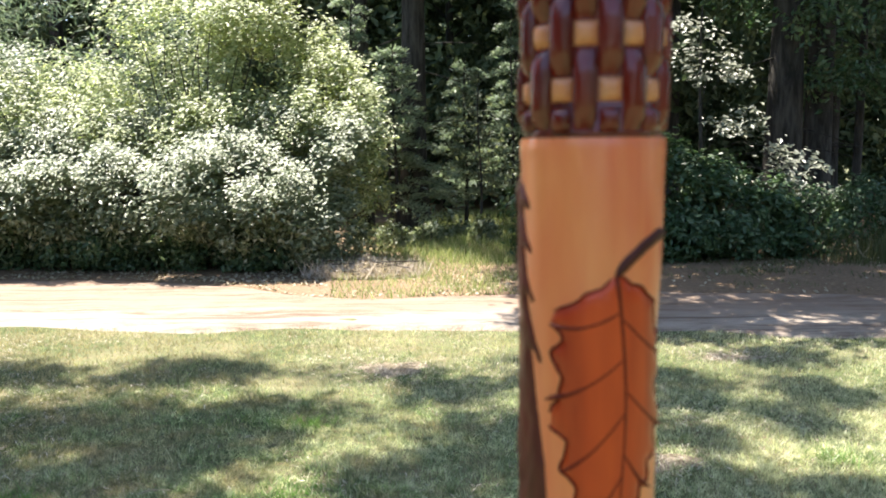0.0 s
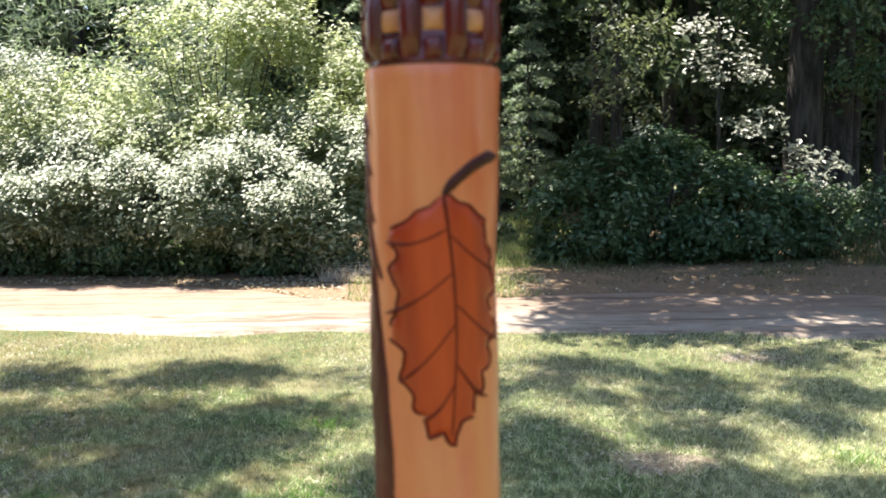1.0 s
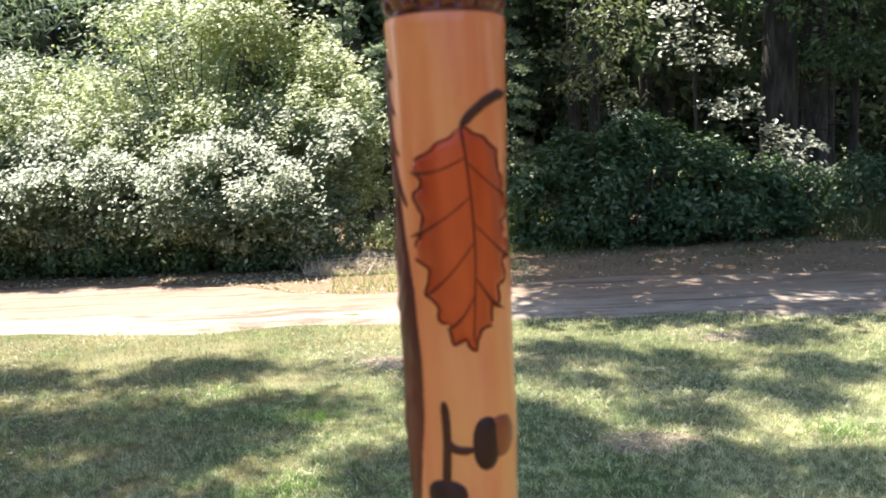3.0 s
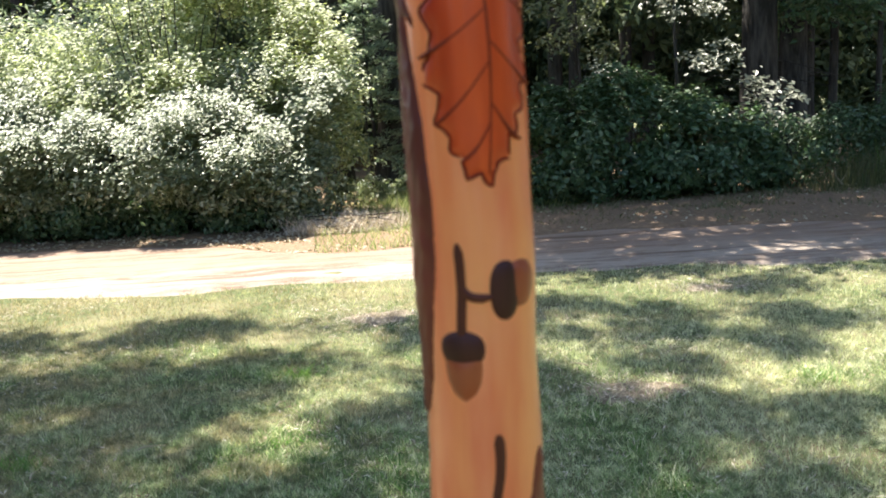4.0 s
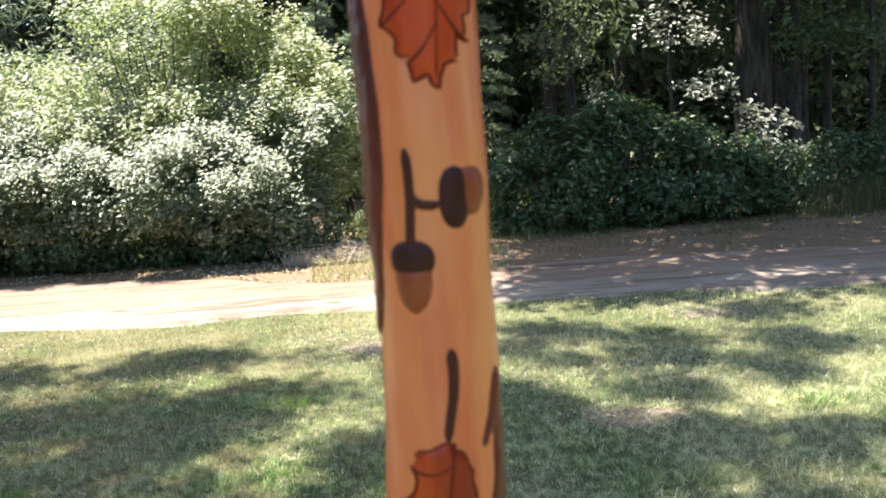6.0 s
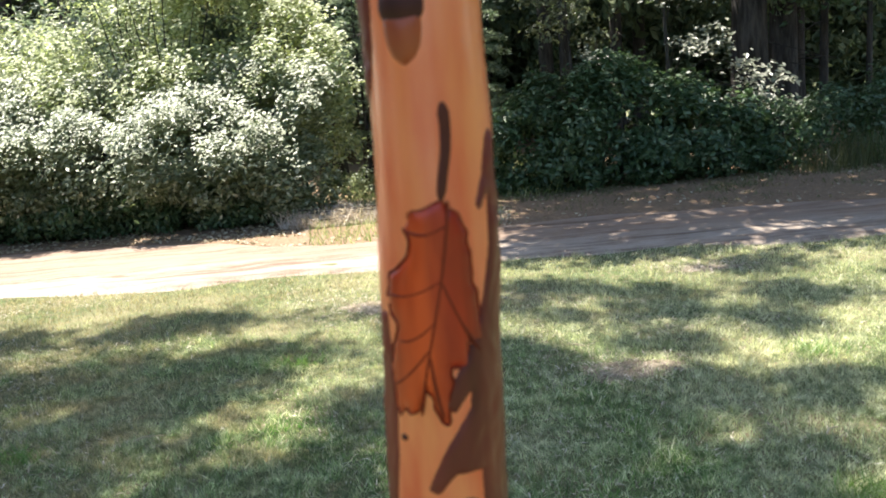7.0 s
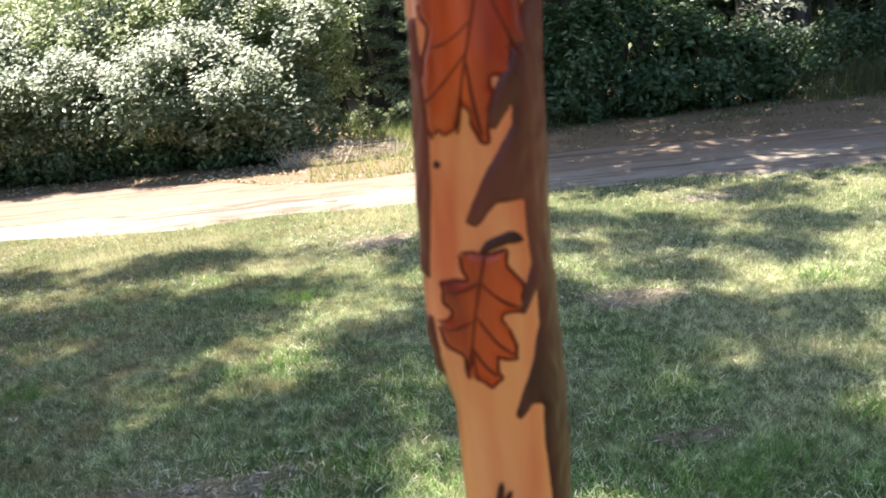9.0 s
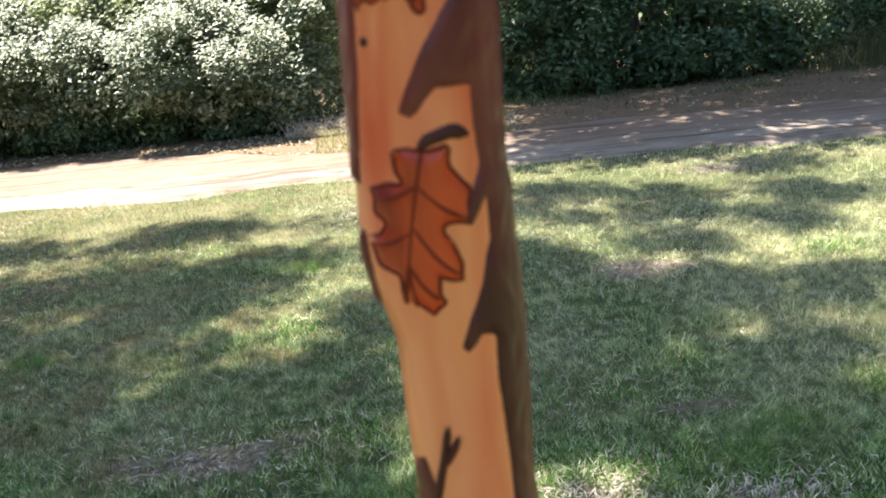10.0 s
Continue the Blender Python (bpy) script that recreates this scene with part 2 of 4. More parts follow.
def sprigs(lobes, count, per, leaf, spread, up=0.5, deep=0.7, keep=None, loose=0.55, low=0.0, turned=0.0, slim=0.5):
    """Leaves in sprigs near the skin of a set of ellipsoids."""
    lobes = np.asarray(lobes, float)
    area = (lobes[:, 3] * lobes[:, 4] + lobes[:, 4] * lobes[:, 5] + lobes[:, 3] * lobes[:, 5])
    pick = rng.choice(len(lobes), count, p=area / area.sum())
    d = unit(rng.normal(size=(count, 3)))
    L = lobes[pick]
    r = rng.uniform(deep, 1.06, count) + 0.10 * np.sin(d[:, 0] * 7 + pick) * np.cos(d[:, 2] * 6 + pick * 2)
    c = L[:, :3] + d * L[:, 3:] * r[:, None]
    q = ((c[:, None, :] - lobes[None, :, :3]) / lobes[None, :, 3:])
    inside = ((q ** 2).sum(-1) < 0.45).any(1)
    ok = ~inside & (c[:, 2] > 0.03)
    if keep is not None:
        ok &= keep(c)
    c, d = c[ok], d[ok]
    at = np.repeat(c, per, 0) + rng.normal(size=(len(c) * per, 3)) * spread
    face = np.repeat(d, per, 0) * 0.7 + rng.normal(size=at.shape) * loose
    face[:, 2] += up * (np.clip(at[:, 2] / low - 0.15, 0.0, 1.0) if low else 1.0)
    if turned:
        k = turned * (np.clip(at[:, 2] / low - 0.35, 0.0, 1.0) if low else np.ones(len(at)))
        face = unit(face) * (1 - k)[:, None] + GLINT_FACING * k[:, None] + rng.normal(size=at.shape) * 0.12
    over = at[:, 2] > 0.015
    return leaf_quads(at[over], face[over], leaf, slim)


def tube(points, radii, sides=8):
    """A tapered limb along a line of points."""
    p = np.asarray(points, float)
    r = np.asarray(radii, float)
    t = unit(np.gradient(p, axis=0))
    ref = np.where(np.abs(t[:, 2:3]) > 0.9, np.array([[1.0, 0, 0]]), np.array([[0, 0, 1.0]]))
    u = unit(np.cross(t, ref))
    w = np.cross(t, u)
    a = np.linspace(0, 2 * np.pi, sides, endpoint=False)
    ring = p[:, None] + r[:, None, None] * (np.cos(a)[None, :, None] * u[:, None] + np.sin(a)[None, :, None] * w[:, None])
    n = len(p)
    i, j = np.meshgrid(np.arange(n - 1), np.arange(sides), indexing="ij")
    k = (j + 1) % sides
    f = np.stack([i * sides + j, i * sides + k, (i + 1) * sides + k, (i + 1) * sides + j], -1).reshape(-1, 4)
    return ring.reshape(-1, 3), f


def joined(pieces):
    vs, fs, n = [], [], 0
    for v, f in pieces:
        vs.append(v)
        fs.append(f + n)
        n += len(v)
    return np.concatenate(vs), np.concatenate(fs)


# ---- ground ----


def lane_near(x):
    return 7.95 - 0.085 * x + 0.10 * np.sin(x * 0.9 + 1) + 0.05 * np.sin(x * 3.1)


def lane_far(x):
    return 10.35 - 0.085 * x + 0.14 * np.sin(x * 0.8) + 0.06 * np.sin(x * 2.7 + 2) - 0.45 * np.exp(-((x + 0.6) / 1.6) ** 2) + 0.75 / (1 + np.exp((x + 2.6) / 0.35))


def grid_sheet(xs, ys, height):
    X, Y = np.meshgrid(xs, ys, indexing="ij")
    v = np.stack([X, Y, height(X, Y)], -1).reshape(-1, 3)
    n, m = len(xs), len(ys)
    i, j = np.meshgrid(np.arange(n - 1), np.arange(m - 1), indexing="ij")
    f = np.stack([i * m + j, (i + 1) * m + j, (i + 1) * m + j + 1, i * m + j + 1], -1).reshape(-1, 4)
    return v, f


def rolls(X, Y):
    return 0.012 * np.sin(X * 1.7 + 0.6) * np.sin(Y * 1.3) + 0.008 * np.sin(X * 4.1) * np.sin(Y * 3.7 + 1) - 0.03


xs = np.concatenate([[-900, -300, -100, -40], np.linspace(-20, 20, 161), [40, 100, 300, 900]])
ys = np.concatenate([[-900, -200, -60, -20, -8], np.linspace(-2, 26, 141), [40, 90, 250, 900]])
ground = tagged(new("ground", mesh_of("ground", *grid_sheet(xs, ys, rolls), LAWN, True)), "mown lawn ground of patchy grass and bare soil", "ground", kind="structure")

u = np.linspace(-60, 60, 361)
w = np.linspace(0, 1, 22)
U, W = np.meshgrid(u, w, indexing="ij")
near, far = lane_near(U), lane_far(U)
rut = -0.022 * np.exp(-((W - 0.26) / 0.09) ** 2) - 0.022 * np.exp(-((W - 0.74) / 0.09) ** 2)
edge = np.minimum(W, 1 - W)
lane_v = np.stack([U, near + (far - near) * W, 0.045 * np.minimum(edge / 0.06, 1) - 0.045 + 0.6 * rut + 0.006 * np.sin(U * 5 + W * 9)], -1).reshape(-1, 3)
_, lane_f = grid_sheet(u, w, lambda a, b: a * 0)
road = tagged(new("road", mesh_of("road", lane_v, lane_f, SAND, True)), "pale sandy dirt lane with worn wheel tracks", "road", kind="structure")

# leaf litter under the trees, beyond the lane
U, W = np.meshgrid(np.linspace(-40, 40, 161), np.linspace(0, 1, 60), indexing="ij")
start = lane_far(U) - 0.14
lit_v = np.stack([U, start + (34 - start) * W ** 1.5, 0.006 - 0.05 * np.exp(-W * 60) + 0.02 * np.sin(U * 2.3) * np.sin(W * 40) * np.minimum(W * 8, 1)], -1).reshape(-1, 3)
_, lit_f = grid_sheet(np.linspace(-40, 40, 161), np.linspace(0, 1, 60), lambda a, b: a * 0)
verge = tagged(new("verge", mesh_of("verge", lit_v, lit_f, LITTER, True)), "brown verge of soil and leaf litter beside the lane", "verge", kind="structure")


def blades(at, height, width, lean=0.5):
    n = len(at)
    a = rng.uniform(0, 2 * np.pi, n)
    side = np.stack([np.cos(a), np.sin(a), 0 * a], -1)
    tip = np.stack([rng.normal(size=n) * lean, rng.normal(size=n) * lean, np.ones(n)], -1)
    h = (height * rng.uniform(0.5, 1.35, n))[:, None]
    w = (width * rng.uniform(0.7, 1.3, n))[:, None]
    v = np.stack([at - side * w, at + side * w, at + tip * h], 1).reshape(-1, 3)
    return v, np.arange(n * 3).reshape(-1, 3)


def patchy(p, f=1.0, seed=0.0):
    x, y = p[:, 0] * f + seed, p[:, 1] * f
    return (np.sin(x * 1.9 + 1.3 * np.sin(y * 1.1)) + np.sin(y * 2.7 + 1.7 * np.sin(x * 0.9 + 2)) + np.sin(x * 4.3 + y * 3.1)) / 3


def clumped(p, cell, seed):
    """A random height for each small clump of the turf, smooth between clumps."""
    g = np.random.default_rng(seed).uniform(0, 1, (512, 512))
    u, w = p[:, 0] / cell + 256.0, p[:, 1] / cell + 256.0
    i, j = np.floor(u).astype(int), np.floor(w).astype(int)
    a, b = u - i, w - j
    i, j = i % 511, j % 511
    return (g[i, j] * (1 - a) + g[i + 1, j] * a) * (1 - b) + (g[i, j + 1] * (1 - a) + g[i + 1, j + 1] * a) * b


def on_ground(x, y):
    return np.stack([x, y, rolls(x, y)], -1)


WORN = ((-1.0, 2.74, 0.5, 0.15), (0.46, 2.25, 0.16, 0.10), (0.92, 2.13, 0.18, 0.09), (0.9, 2.75, 0.2, 0.10))
n = 210000
y = 1.7 + 7.0 * rng.uniform(0, 1, n) ** 1.35
x = rng.uniform(-1, 1, n) * (1.0 + y * 0.66)
p = on_ground(x, y)
bare = np.exp(-(((x - 1.12) / 0.45) ** 2 + ((y - 4.45) / 0.24) ** 2)) + np.exp(-(((x + 0.45) / 0.45) ** 2 + ((y - 6.6) / 0.4) ** 2)) * 0.8 \
    + sum(np.exp(-(((x - gx) / (rx * 1.1)) ** 2 + ((y - gy) / (ry * 1.2)) ** 2)) for gx, gy, rx, ry in WORN) * 0.9 + np.exp(-(((x - 2.5) / 0.4) ** 2 + ((y - 6.9) / 0.15) ** 2)) * 0.6
ok = (y < lane_near(x) + rng.normal(size=n) * 0.06) & (rng.uniform(size=n) > 0.85 * bare) & (patchy(p, 1.3) + rng.normal(size=n) * 0.5 > -0.75)
n = 300000
y2 = 1.8 + 4.2 * rng.uniform(0, 1, n) ** 1.5
x2 = rng.uniform(-1, 1, n) * (0.7 + y2 * 0.62)
q = on_ground(x2, y2) + np.array((0, 0, -0.004))
bare2 = np.exp(-(((x2 - 1.12) / 0.45) ** 2 + ((y2 - 4.45) / 0.24) ** 2)) + sum(np.exp(-(((x2 - gx) / (rx * 1.1)) ** 2 + ((y2 - gy) / (ry * 1.2)) ** 2)) for gx, gy, rx, ry in WORN)
keep2 = (clumped(q, 0.07, 3) + rng.normal(size=n) * 0.12 > 0.30) & (rng.uniform(size=n) > 0.9 * bare2) & (patchy(q, 3.1, 1) + 0.6 * patchy(q, 9.0, 5) + rng.normal(size=n) * 0.5 > -0.45)
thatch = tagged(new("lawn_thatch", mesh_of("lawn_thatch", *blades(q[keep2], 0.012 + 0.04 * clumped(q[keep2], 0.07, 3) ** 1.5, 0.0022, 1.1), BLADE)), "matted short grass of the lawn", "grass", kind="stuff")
wide = rng.uniform(-13, 13, (150000, 2))
wide = wide[(wide[:, 1] < lane_near(wide[:, 0]) - 0.05) & ~((wide[:, 1] > 1.9) & (np.abs(wide[:, 0]) < 1.0 + wide[:, 1] * 0.6))]
p = np.concatenate([p[ok], on_ground(wide[:, 0], wide[:, 1])])
ok = np.ones(len(p), bool)
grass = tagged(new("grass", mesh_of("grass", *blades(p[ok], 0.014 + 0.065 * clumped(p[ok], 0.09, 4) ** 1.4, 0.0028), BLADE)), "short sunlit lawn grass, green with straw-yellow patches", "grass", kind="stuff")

# bare, scuffed places in the lawn
for gx, gy, rx, ry, mat, label in ((1.12, 4.45, 0.38, 0.20, DIRT, "bare patch of grey-brown earth in the lawn"), (-0.45, 6.6, 0.36, 0.28, DIRT, "worn pale patch of dry soil in the lawn"),
                                   (-1.0, 2.74, 0.48, 0.14, DIRT, "bare strip of earth in the lawn"), (0.46, 2.25, 0.14, 0.08, DIRT, "small bare spot of earth in the lawn"), (0.92, 2.13, 0.16, 0.07, DIRT, "small bare spot of earth in the lawn"), (0.9, 2.75, 0.18, 0.08, DIRT, "small bare spot of earth in the lawn"), (2.45, 6.88, 0.34, 0.15, DIRT, "small worn hump of dry soil in the lawn")):
    k = 40
    a = np.linspace(0, 2 * np.pi, k, endpoint=False)
    wob = 1 + 0.16 * np.sin(a * 3 + gx) + 0.10 * np.sin(a * 7 + gy) + 0.06 * np.sin(a * 11)
    rings = [np.stack([gx + rx * q * wob * np.cos(a), gy + ry * q * wob * np.sin(a)], -1) for q in (0.02, 0.35, 0.7, 1.0)]
    pts = np.concatenate(rings)
    z = rolls(pts[:, 0], pts[:, 1]) + np.repeat([0.010, 0.009, 0.005, -0.012], k) + rng.normal(size=len(pts)) * 0.003
    i, j = np.meshgrid(np.arange(3), np.arange(k), indexing="ij")
    f = np.stack([i * k + j, i * k + (j + 1) % k, (i + 1) * k + (j + 1) % k, (i + 1) * k + j], -1).reshape(-1, 4)
    tagged(new("bare_patch", mesh_of("bare_patch", np.column_stack([pts, z]), f[:, ::-1], mat, True)), label, "bare patch", kind="structure")

n = 26000
x = rng.uniform(-3.4, 4.5, n)
y = rng.uniform(9.6, 20, n)
p = on_ground(x, y) + np.array((0, 0, 0.02))
ok = (y > lane_far(x) - 0.15) & (np.abs(x + 0.35 - 0.07 * (y - 10)) < 1.0 + 0.10 * (y - 10) + patchy(p, 1.5) * 0.5)
verge_grass = tagged(new("verge_grass", mesh_of("verge_grass", *blades(p[ok], 0.14, 0.006), GLADE_BLADE)), "longer pale grass in the gap between the bushes", "grass", kind="stuff")

n = 15000
x = rng.uniform(-1.2, 3.4, n)
y = rng.uniform(12.6, 23.5, n)
p = on_ground(x, y) + np.array((0, 0, 0.02))
ok = np.abs(x - 0.9 + 0.03 * (18 - y)) < 1.5 + patchy(p, 1.1, 2) * 0.5
glade_grass = tagged(new("glade_grass", mesh_of("glade_grass", *blades(p[ok], 0.20, 0.008), GLADE_BLADE)), "tall pale grass in a sunny glade", "grass", kind="stuff")

n = 6500
x = np.where(rng.uniform(size=n) < 0.88, rng.uniform(-7, 1.2, n), rng.uniform(1.2, 9, n))
y = rng.uniform(9.9, 13.5, n)
p = on_ground(x, y) + np.array((0, 0, 0.035))
ok = (y > lane_far(x) - 0.1)
twig_litter = tagged(new("leaf_litter", mesh_of("leaf_litter", *leaf_quads(p[ok], rng.normal(size=(ok.sum(), 3)) * 0.5 + np.array((0, 0, 1.0)), 0.035), STRAW)), "dry fallen leaves and straw on the verge", "leaf litter", kind="stuff")
n = 30000
x = rng.uniform(-4.5, 4.5, n)
y = rng.uniform(2.0, 8.0, n)
p = on_ground(x, y) + np.array((0, 0, 0.012))
ok = (patchy(p, 0.9, 4) + rng.normal(size=n) * 0.25 > 0.15) & (y < lane_near(x))
worn = np.array([(1.12, 4.45, 0.4, 0.22), (-0.45, 6.6, 0.4, 0.3), (-1.0, 2.74, 0.5, 0.15), (2.45, 6.88, 0.35, 0.16), (0.46, 2.25, 0.18, 0.1), (0.92, 2.13, 0.2, 0.09)])[rng.integers(0, 6, 2600)]
near_worn = worn[:, :2] + rng.normal(size=(2600, 2)) * worn[:, 2:] * 0.8
p = np.concatenate([p, on_ground(near_worn[:, 0], near_worn[:, 1]) + np.array((0, 0, 0.018))])
ok = np.concatenate([ok, np.ones(2600, bool)])
dry_grass = tagged(new("dry_grass", mesh_of("dry_grass", *leaf_quads(p[ok], rng.normal(size=(ok.sum(), 3)) * 0.4 + np.array((0, 0, 1.0)), 0.024, 0.09), PALE_LITTER)), "dry clippings lying in the lawn", "dry grass", kind="stuff")

n = 9000
x = rng.uniform(0.8, 8.5, n)
y = rng.uniform(10.2, 13.2, n)
p = on_ground(x, y) + np.array((0, 0, 0.03))
ok = (y > lane_far(x) + 0.1) & (patchy(p, 1.7, 3) + 0.5 * (y - 11.6) + rng.normal(size=n) * 0.3 > 0.1)
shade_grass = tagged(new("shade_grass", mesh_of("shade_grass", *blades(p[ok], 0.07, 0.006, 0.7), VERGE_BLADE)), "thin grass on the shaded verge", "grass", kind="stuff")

# ---- bushes ----


def stems(base, tips, r0, wob=0.08):
    out = []
    for tx, ty, tz in tips:
        s = np.linspace(0, 1, 7)[:, None]
        line = np.array(base) * (1 - s) + np.array((tx, ty, tz)) * s + np.sin(s * 5 + tx * 3) * wob * np.array((1, 0.6, 0)) + np.array((0, 0, 0.25)) * np.sin(s * np.pi)
        out.append(tube(line, np.linspace(r0, r0 * 0.25, 7), 6))
    return out


def tufted(lobes, r):
    """Smaller rounded tufts scattered over the skin of the lobes."""
    out = []
    for c in lobes:
        n = int(2.6 * (c[3] * c[4] + c[4] * c[5] + c[3] * c[5]) / (r * r) * 0.25)
        d = unit(rng.normal(size=(n, 3)))
        p = c[:3] + d * c[3:] * rng.uniform(0.82, 1.02, n)[:, None]
        k = r * rng.uniform(0.6, 1.3, n)
        out.append(np.column_stack([p, k * 1.15, k * 1.1, k * 0.85]))
    out = np.concatenate(out)
    q = (out[:, None, :3] - lobes[None, :, :3]) / lobes[None, :, 3:]
    return out[~((q ** 2).sum(-1) < 0.5).any(1)]


def bush(name, at, lobes, count, per, leaf, spread, mat, label, stem_count=9, up=1.0, stem_r=0.018, turned=0.0, low=1.25, tuft=0.26):
    ob = thing(name, at, label, "bush")
    rel = np.asarray(lobes, float).copy()
    rel[:, 0] -= at[0]
    rel[:, 1] -= at[1]
    inner = sprigs(rel, count // 3, per, leaf, spread, up, loose=0.45, low=low, turned=turned * 0.7)
    outer = sprigs(tufted(rel, tuft), count, per, leaf, spread * 0.6, up, loose=0.40, low=low, turned=turned)
    v, f = joined([inner, outer])
    part("foliage", mesh_of("foliage", v, f, mat), ob)
    k = rng.choice(len(rel), stem_count)
    for i in k:
        d = unit(rng.normal(size=3)) * 0.6
        tip = rel[i, :3] + d * rel[i, 3:]
        tip[2] = max(tip[2], 0.5)
        foot = (rel[i, 0] * 0.7 + rng.normal() * 0.1, rel[i, 1] * 0.7 + rng.normal() * 0.1, -0.03)
        part("stem", mesh_of("stem", *stems(foot, [tip], stem_r)[0], BARK, True), ob)
    return ob


hedge = [(x, 12.42 + 0.12 * math.sin(x * 2) - 0.10 * (x + 5), 1.14 + 0.1 * math.sin(x * 3), 0.8, 0.80, 0.64) for x in np.arange(-6.2, -2.0, 0.62)]
bush("bush", (-4.2, 12.7, 0), hedge
     + [(-2.0, 12.35, 0.8, 0.55, 0.55, 0.75), (-1.72, 12.15, 0.50, 0.40, 0.42, 0.48), (-1.95, 12.75, 1.5, 0.6, 0.6, 0.8), (-3.0, 13.1, 1.45, 1.0, 0.9, 0.9), (-4.4, 13.2, 1.45, 1.1, 0.9, 0.9), (-5.8, 13.3, 1.45, 1.1, 0.9, 0.9)],
     6800, 11, 0.043, 0.11, BUSH_LEAF, "dense bush with small glossy leaves glinting in the sun", 12, turned=0.76, low=0.80)
# darker leaves stand in for the shade under the bush's overhang
bush("dark_bush_foot", (-4.6, 12.9, 0), [(x, 12.78 - 0.10 * (x + 5) + 0.06 * math.sin(x * 7), 0.34, 0.5, 0.55, 0.46 + 0.08 * math.sin(x * 5)) for x in np.arange(-7.6, -2.2, 0.4)],
     4200, 11, 0.045, 0.10, SHADE_LEAF, "foot of a bush, its shade put into dark green leaves", 8)
bush("bush", (-8.6, 13.0, 0), [(x, 12.9, 1.32, 0.9, 0.8, 0.66) for x in np.arange(-10.5, -6.4, 0.7)] + [(x, 13.25, 0.42, 0.8, 0.55, 0.6) for x in np.arange(-10.5, -6.4, 0.7)] + [(-7.4, 13.7, 2.1, 1.4, 1.0, 1.3), (-9.4, 13.7, 2.2, 1.4, 1.0, 1.3)],
     3900, 11, 0.043, 0.11, BUSH_LEAF, "broad bush with small glinting leaves beside the lane", 8, turned=0.6, low=1.05)
bush("bush", (-4.9, 14.1, 0), [(x, 13.35 + 0.15 * math.sin(x * 4), 2.0 + 0.15 * math.sin(x * 5), 0.75, 0.7, 0.6) for x in np.arange(-7.0, -4.0, 0.7)] + [(-5.0, 14.1, 3.0, 0.9, 0.9, 1.35), (-4.2, 14.2, 3.5, 0.8, 0.8, 1.2), (-6.3, 14.2, 2.3, 1.0, 0.9, 1.2), (-7.4, 14.4, 2.3, 0.8, 0.8, 0.9)],
     2000, 11, 0.045, 0.12, LIME_LEAF, "tall airy shrub with bare grey stems and light green leaves", 26, stem_r=0.026, turned=0.5)
bush("bush", (-2.9, 14.2, 0), [(x, 13.3 + 0.15 * math.sin(x * 4), 2.0 + 0.15 * math.sin(x * 5), 0.75, 0.7, 0.6) for x in np.arange(-3.9, -2.0, 0.62)] + [(-3.2, 14.2, 3.3, 0.95, 0.9, 1.3), (-2.3, 14.1, 2.7, 0.9, 0.85, 1.2), (-1.75, 13.7, 2.3, 0.7, 0.7, 0.95), (-1.75, 13.6, 1.5, 0.65, 0.7, 0.9), (-3.2, 14.6, 4.3, 0.7, 0.7, 0.9)],
     2900, 11, 0.045, 0.12, LIME_LEAF, "yellow-green leafy shrub lit from above", 9, turned=0.5)
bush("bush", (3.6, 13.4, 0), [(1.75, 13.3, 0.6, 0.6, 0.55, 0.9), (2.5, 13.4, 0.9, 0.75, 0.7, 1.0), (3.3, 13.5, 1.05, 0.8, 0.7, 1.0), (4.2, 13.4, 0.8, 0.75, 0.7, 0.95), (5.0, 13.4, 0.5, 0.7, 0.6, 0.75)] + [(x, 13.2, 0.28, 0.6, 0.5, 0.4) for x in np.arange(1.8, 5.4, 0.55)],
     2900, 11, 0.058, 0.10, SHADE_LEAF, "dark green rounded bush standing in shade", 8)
bush("bush", (7.0, 13.6, 0), [(6.2, 13.6, 0.45, 0.7, 0.5, 0.6), (7.1, 13.7, 0.5, 0.8, 0.6, 0.65), (8.2, 13.7, 0.6, 0.9, 0.6, 0.8)],
     900, 10, 0.045, 0.11, SHADE_LEAF, "low scrubby bush in the shade of the trees", 6)

airy = thing("shrub_stems", (-3.95, 13.35, 0), "bare grey stems fanning out of a leafy shrub", "shrub")
for k in range(11):
    tip = (-1.0 + 0.19 * k + rng.normal() * 0.06, rng.normal() * 0.12 - 0.15, 3.1 + 0.5 * math.sin(k * 2.1) + rng.uniform(0, 0.4))
    part("stem", mesh_of("stem", *stems((0.05 * (k - 5), 0.05, -0.03), [tip], 0.022, 0.05)[0], BARK, True), airy)

# ---- trees ----


def trunk_line(h, lean, wob):
    s = np.linspace(0, 1, 14)
    return np.stack([lean[0] * s * h + wob * np.sin(s * 6), lean[1] * s * h + wob * np.sin(s * 5 + 1), s * h - 0.05], -1)


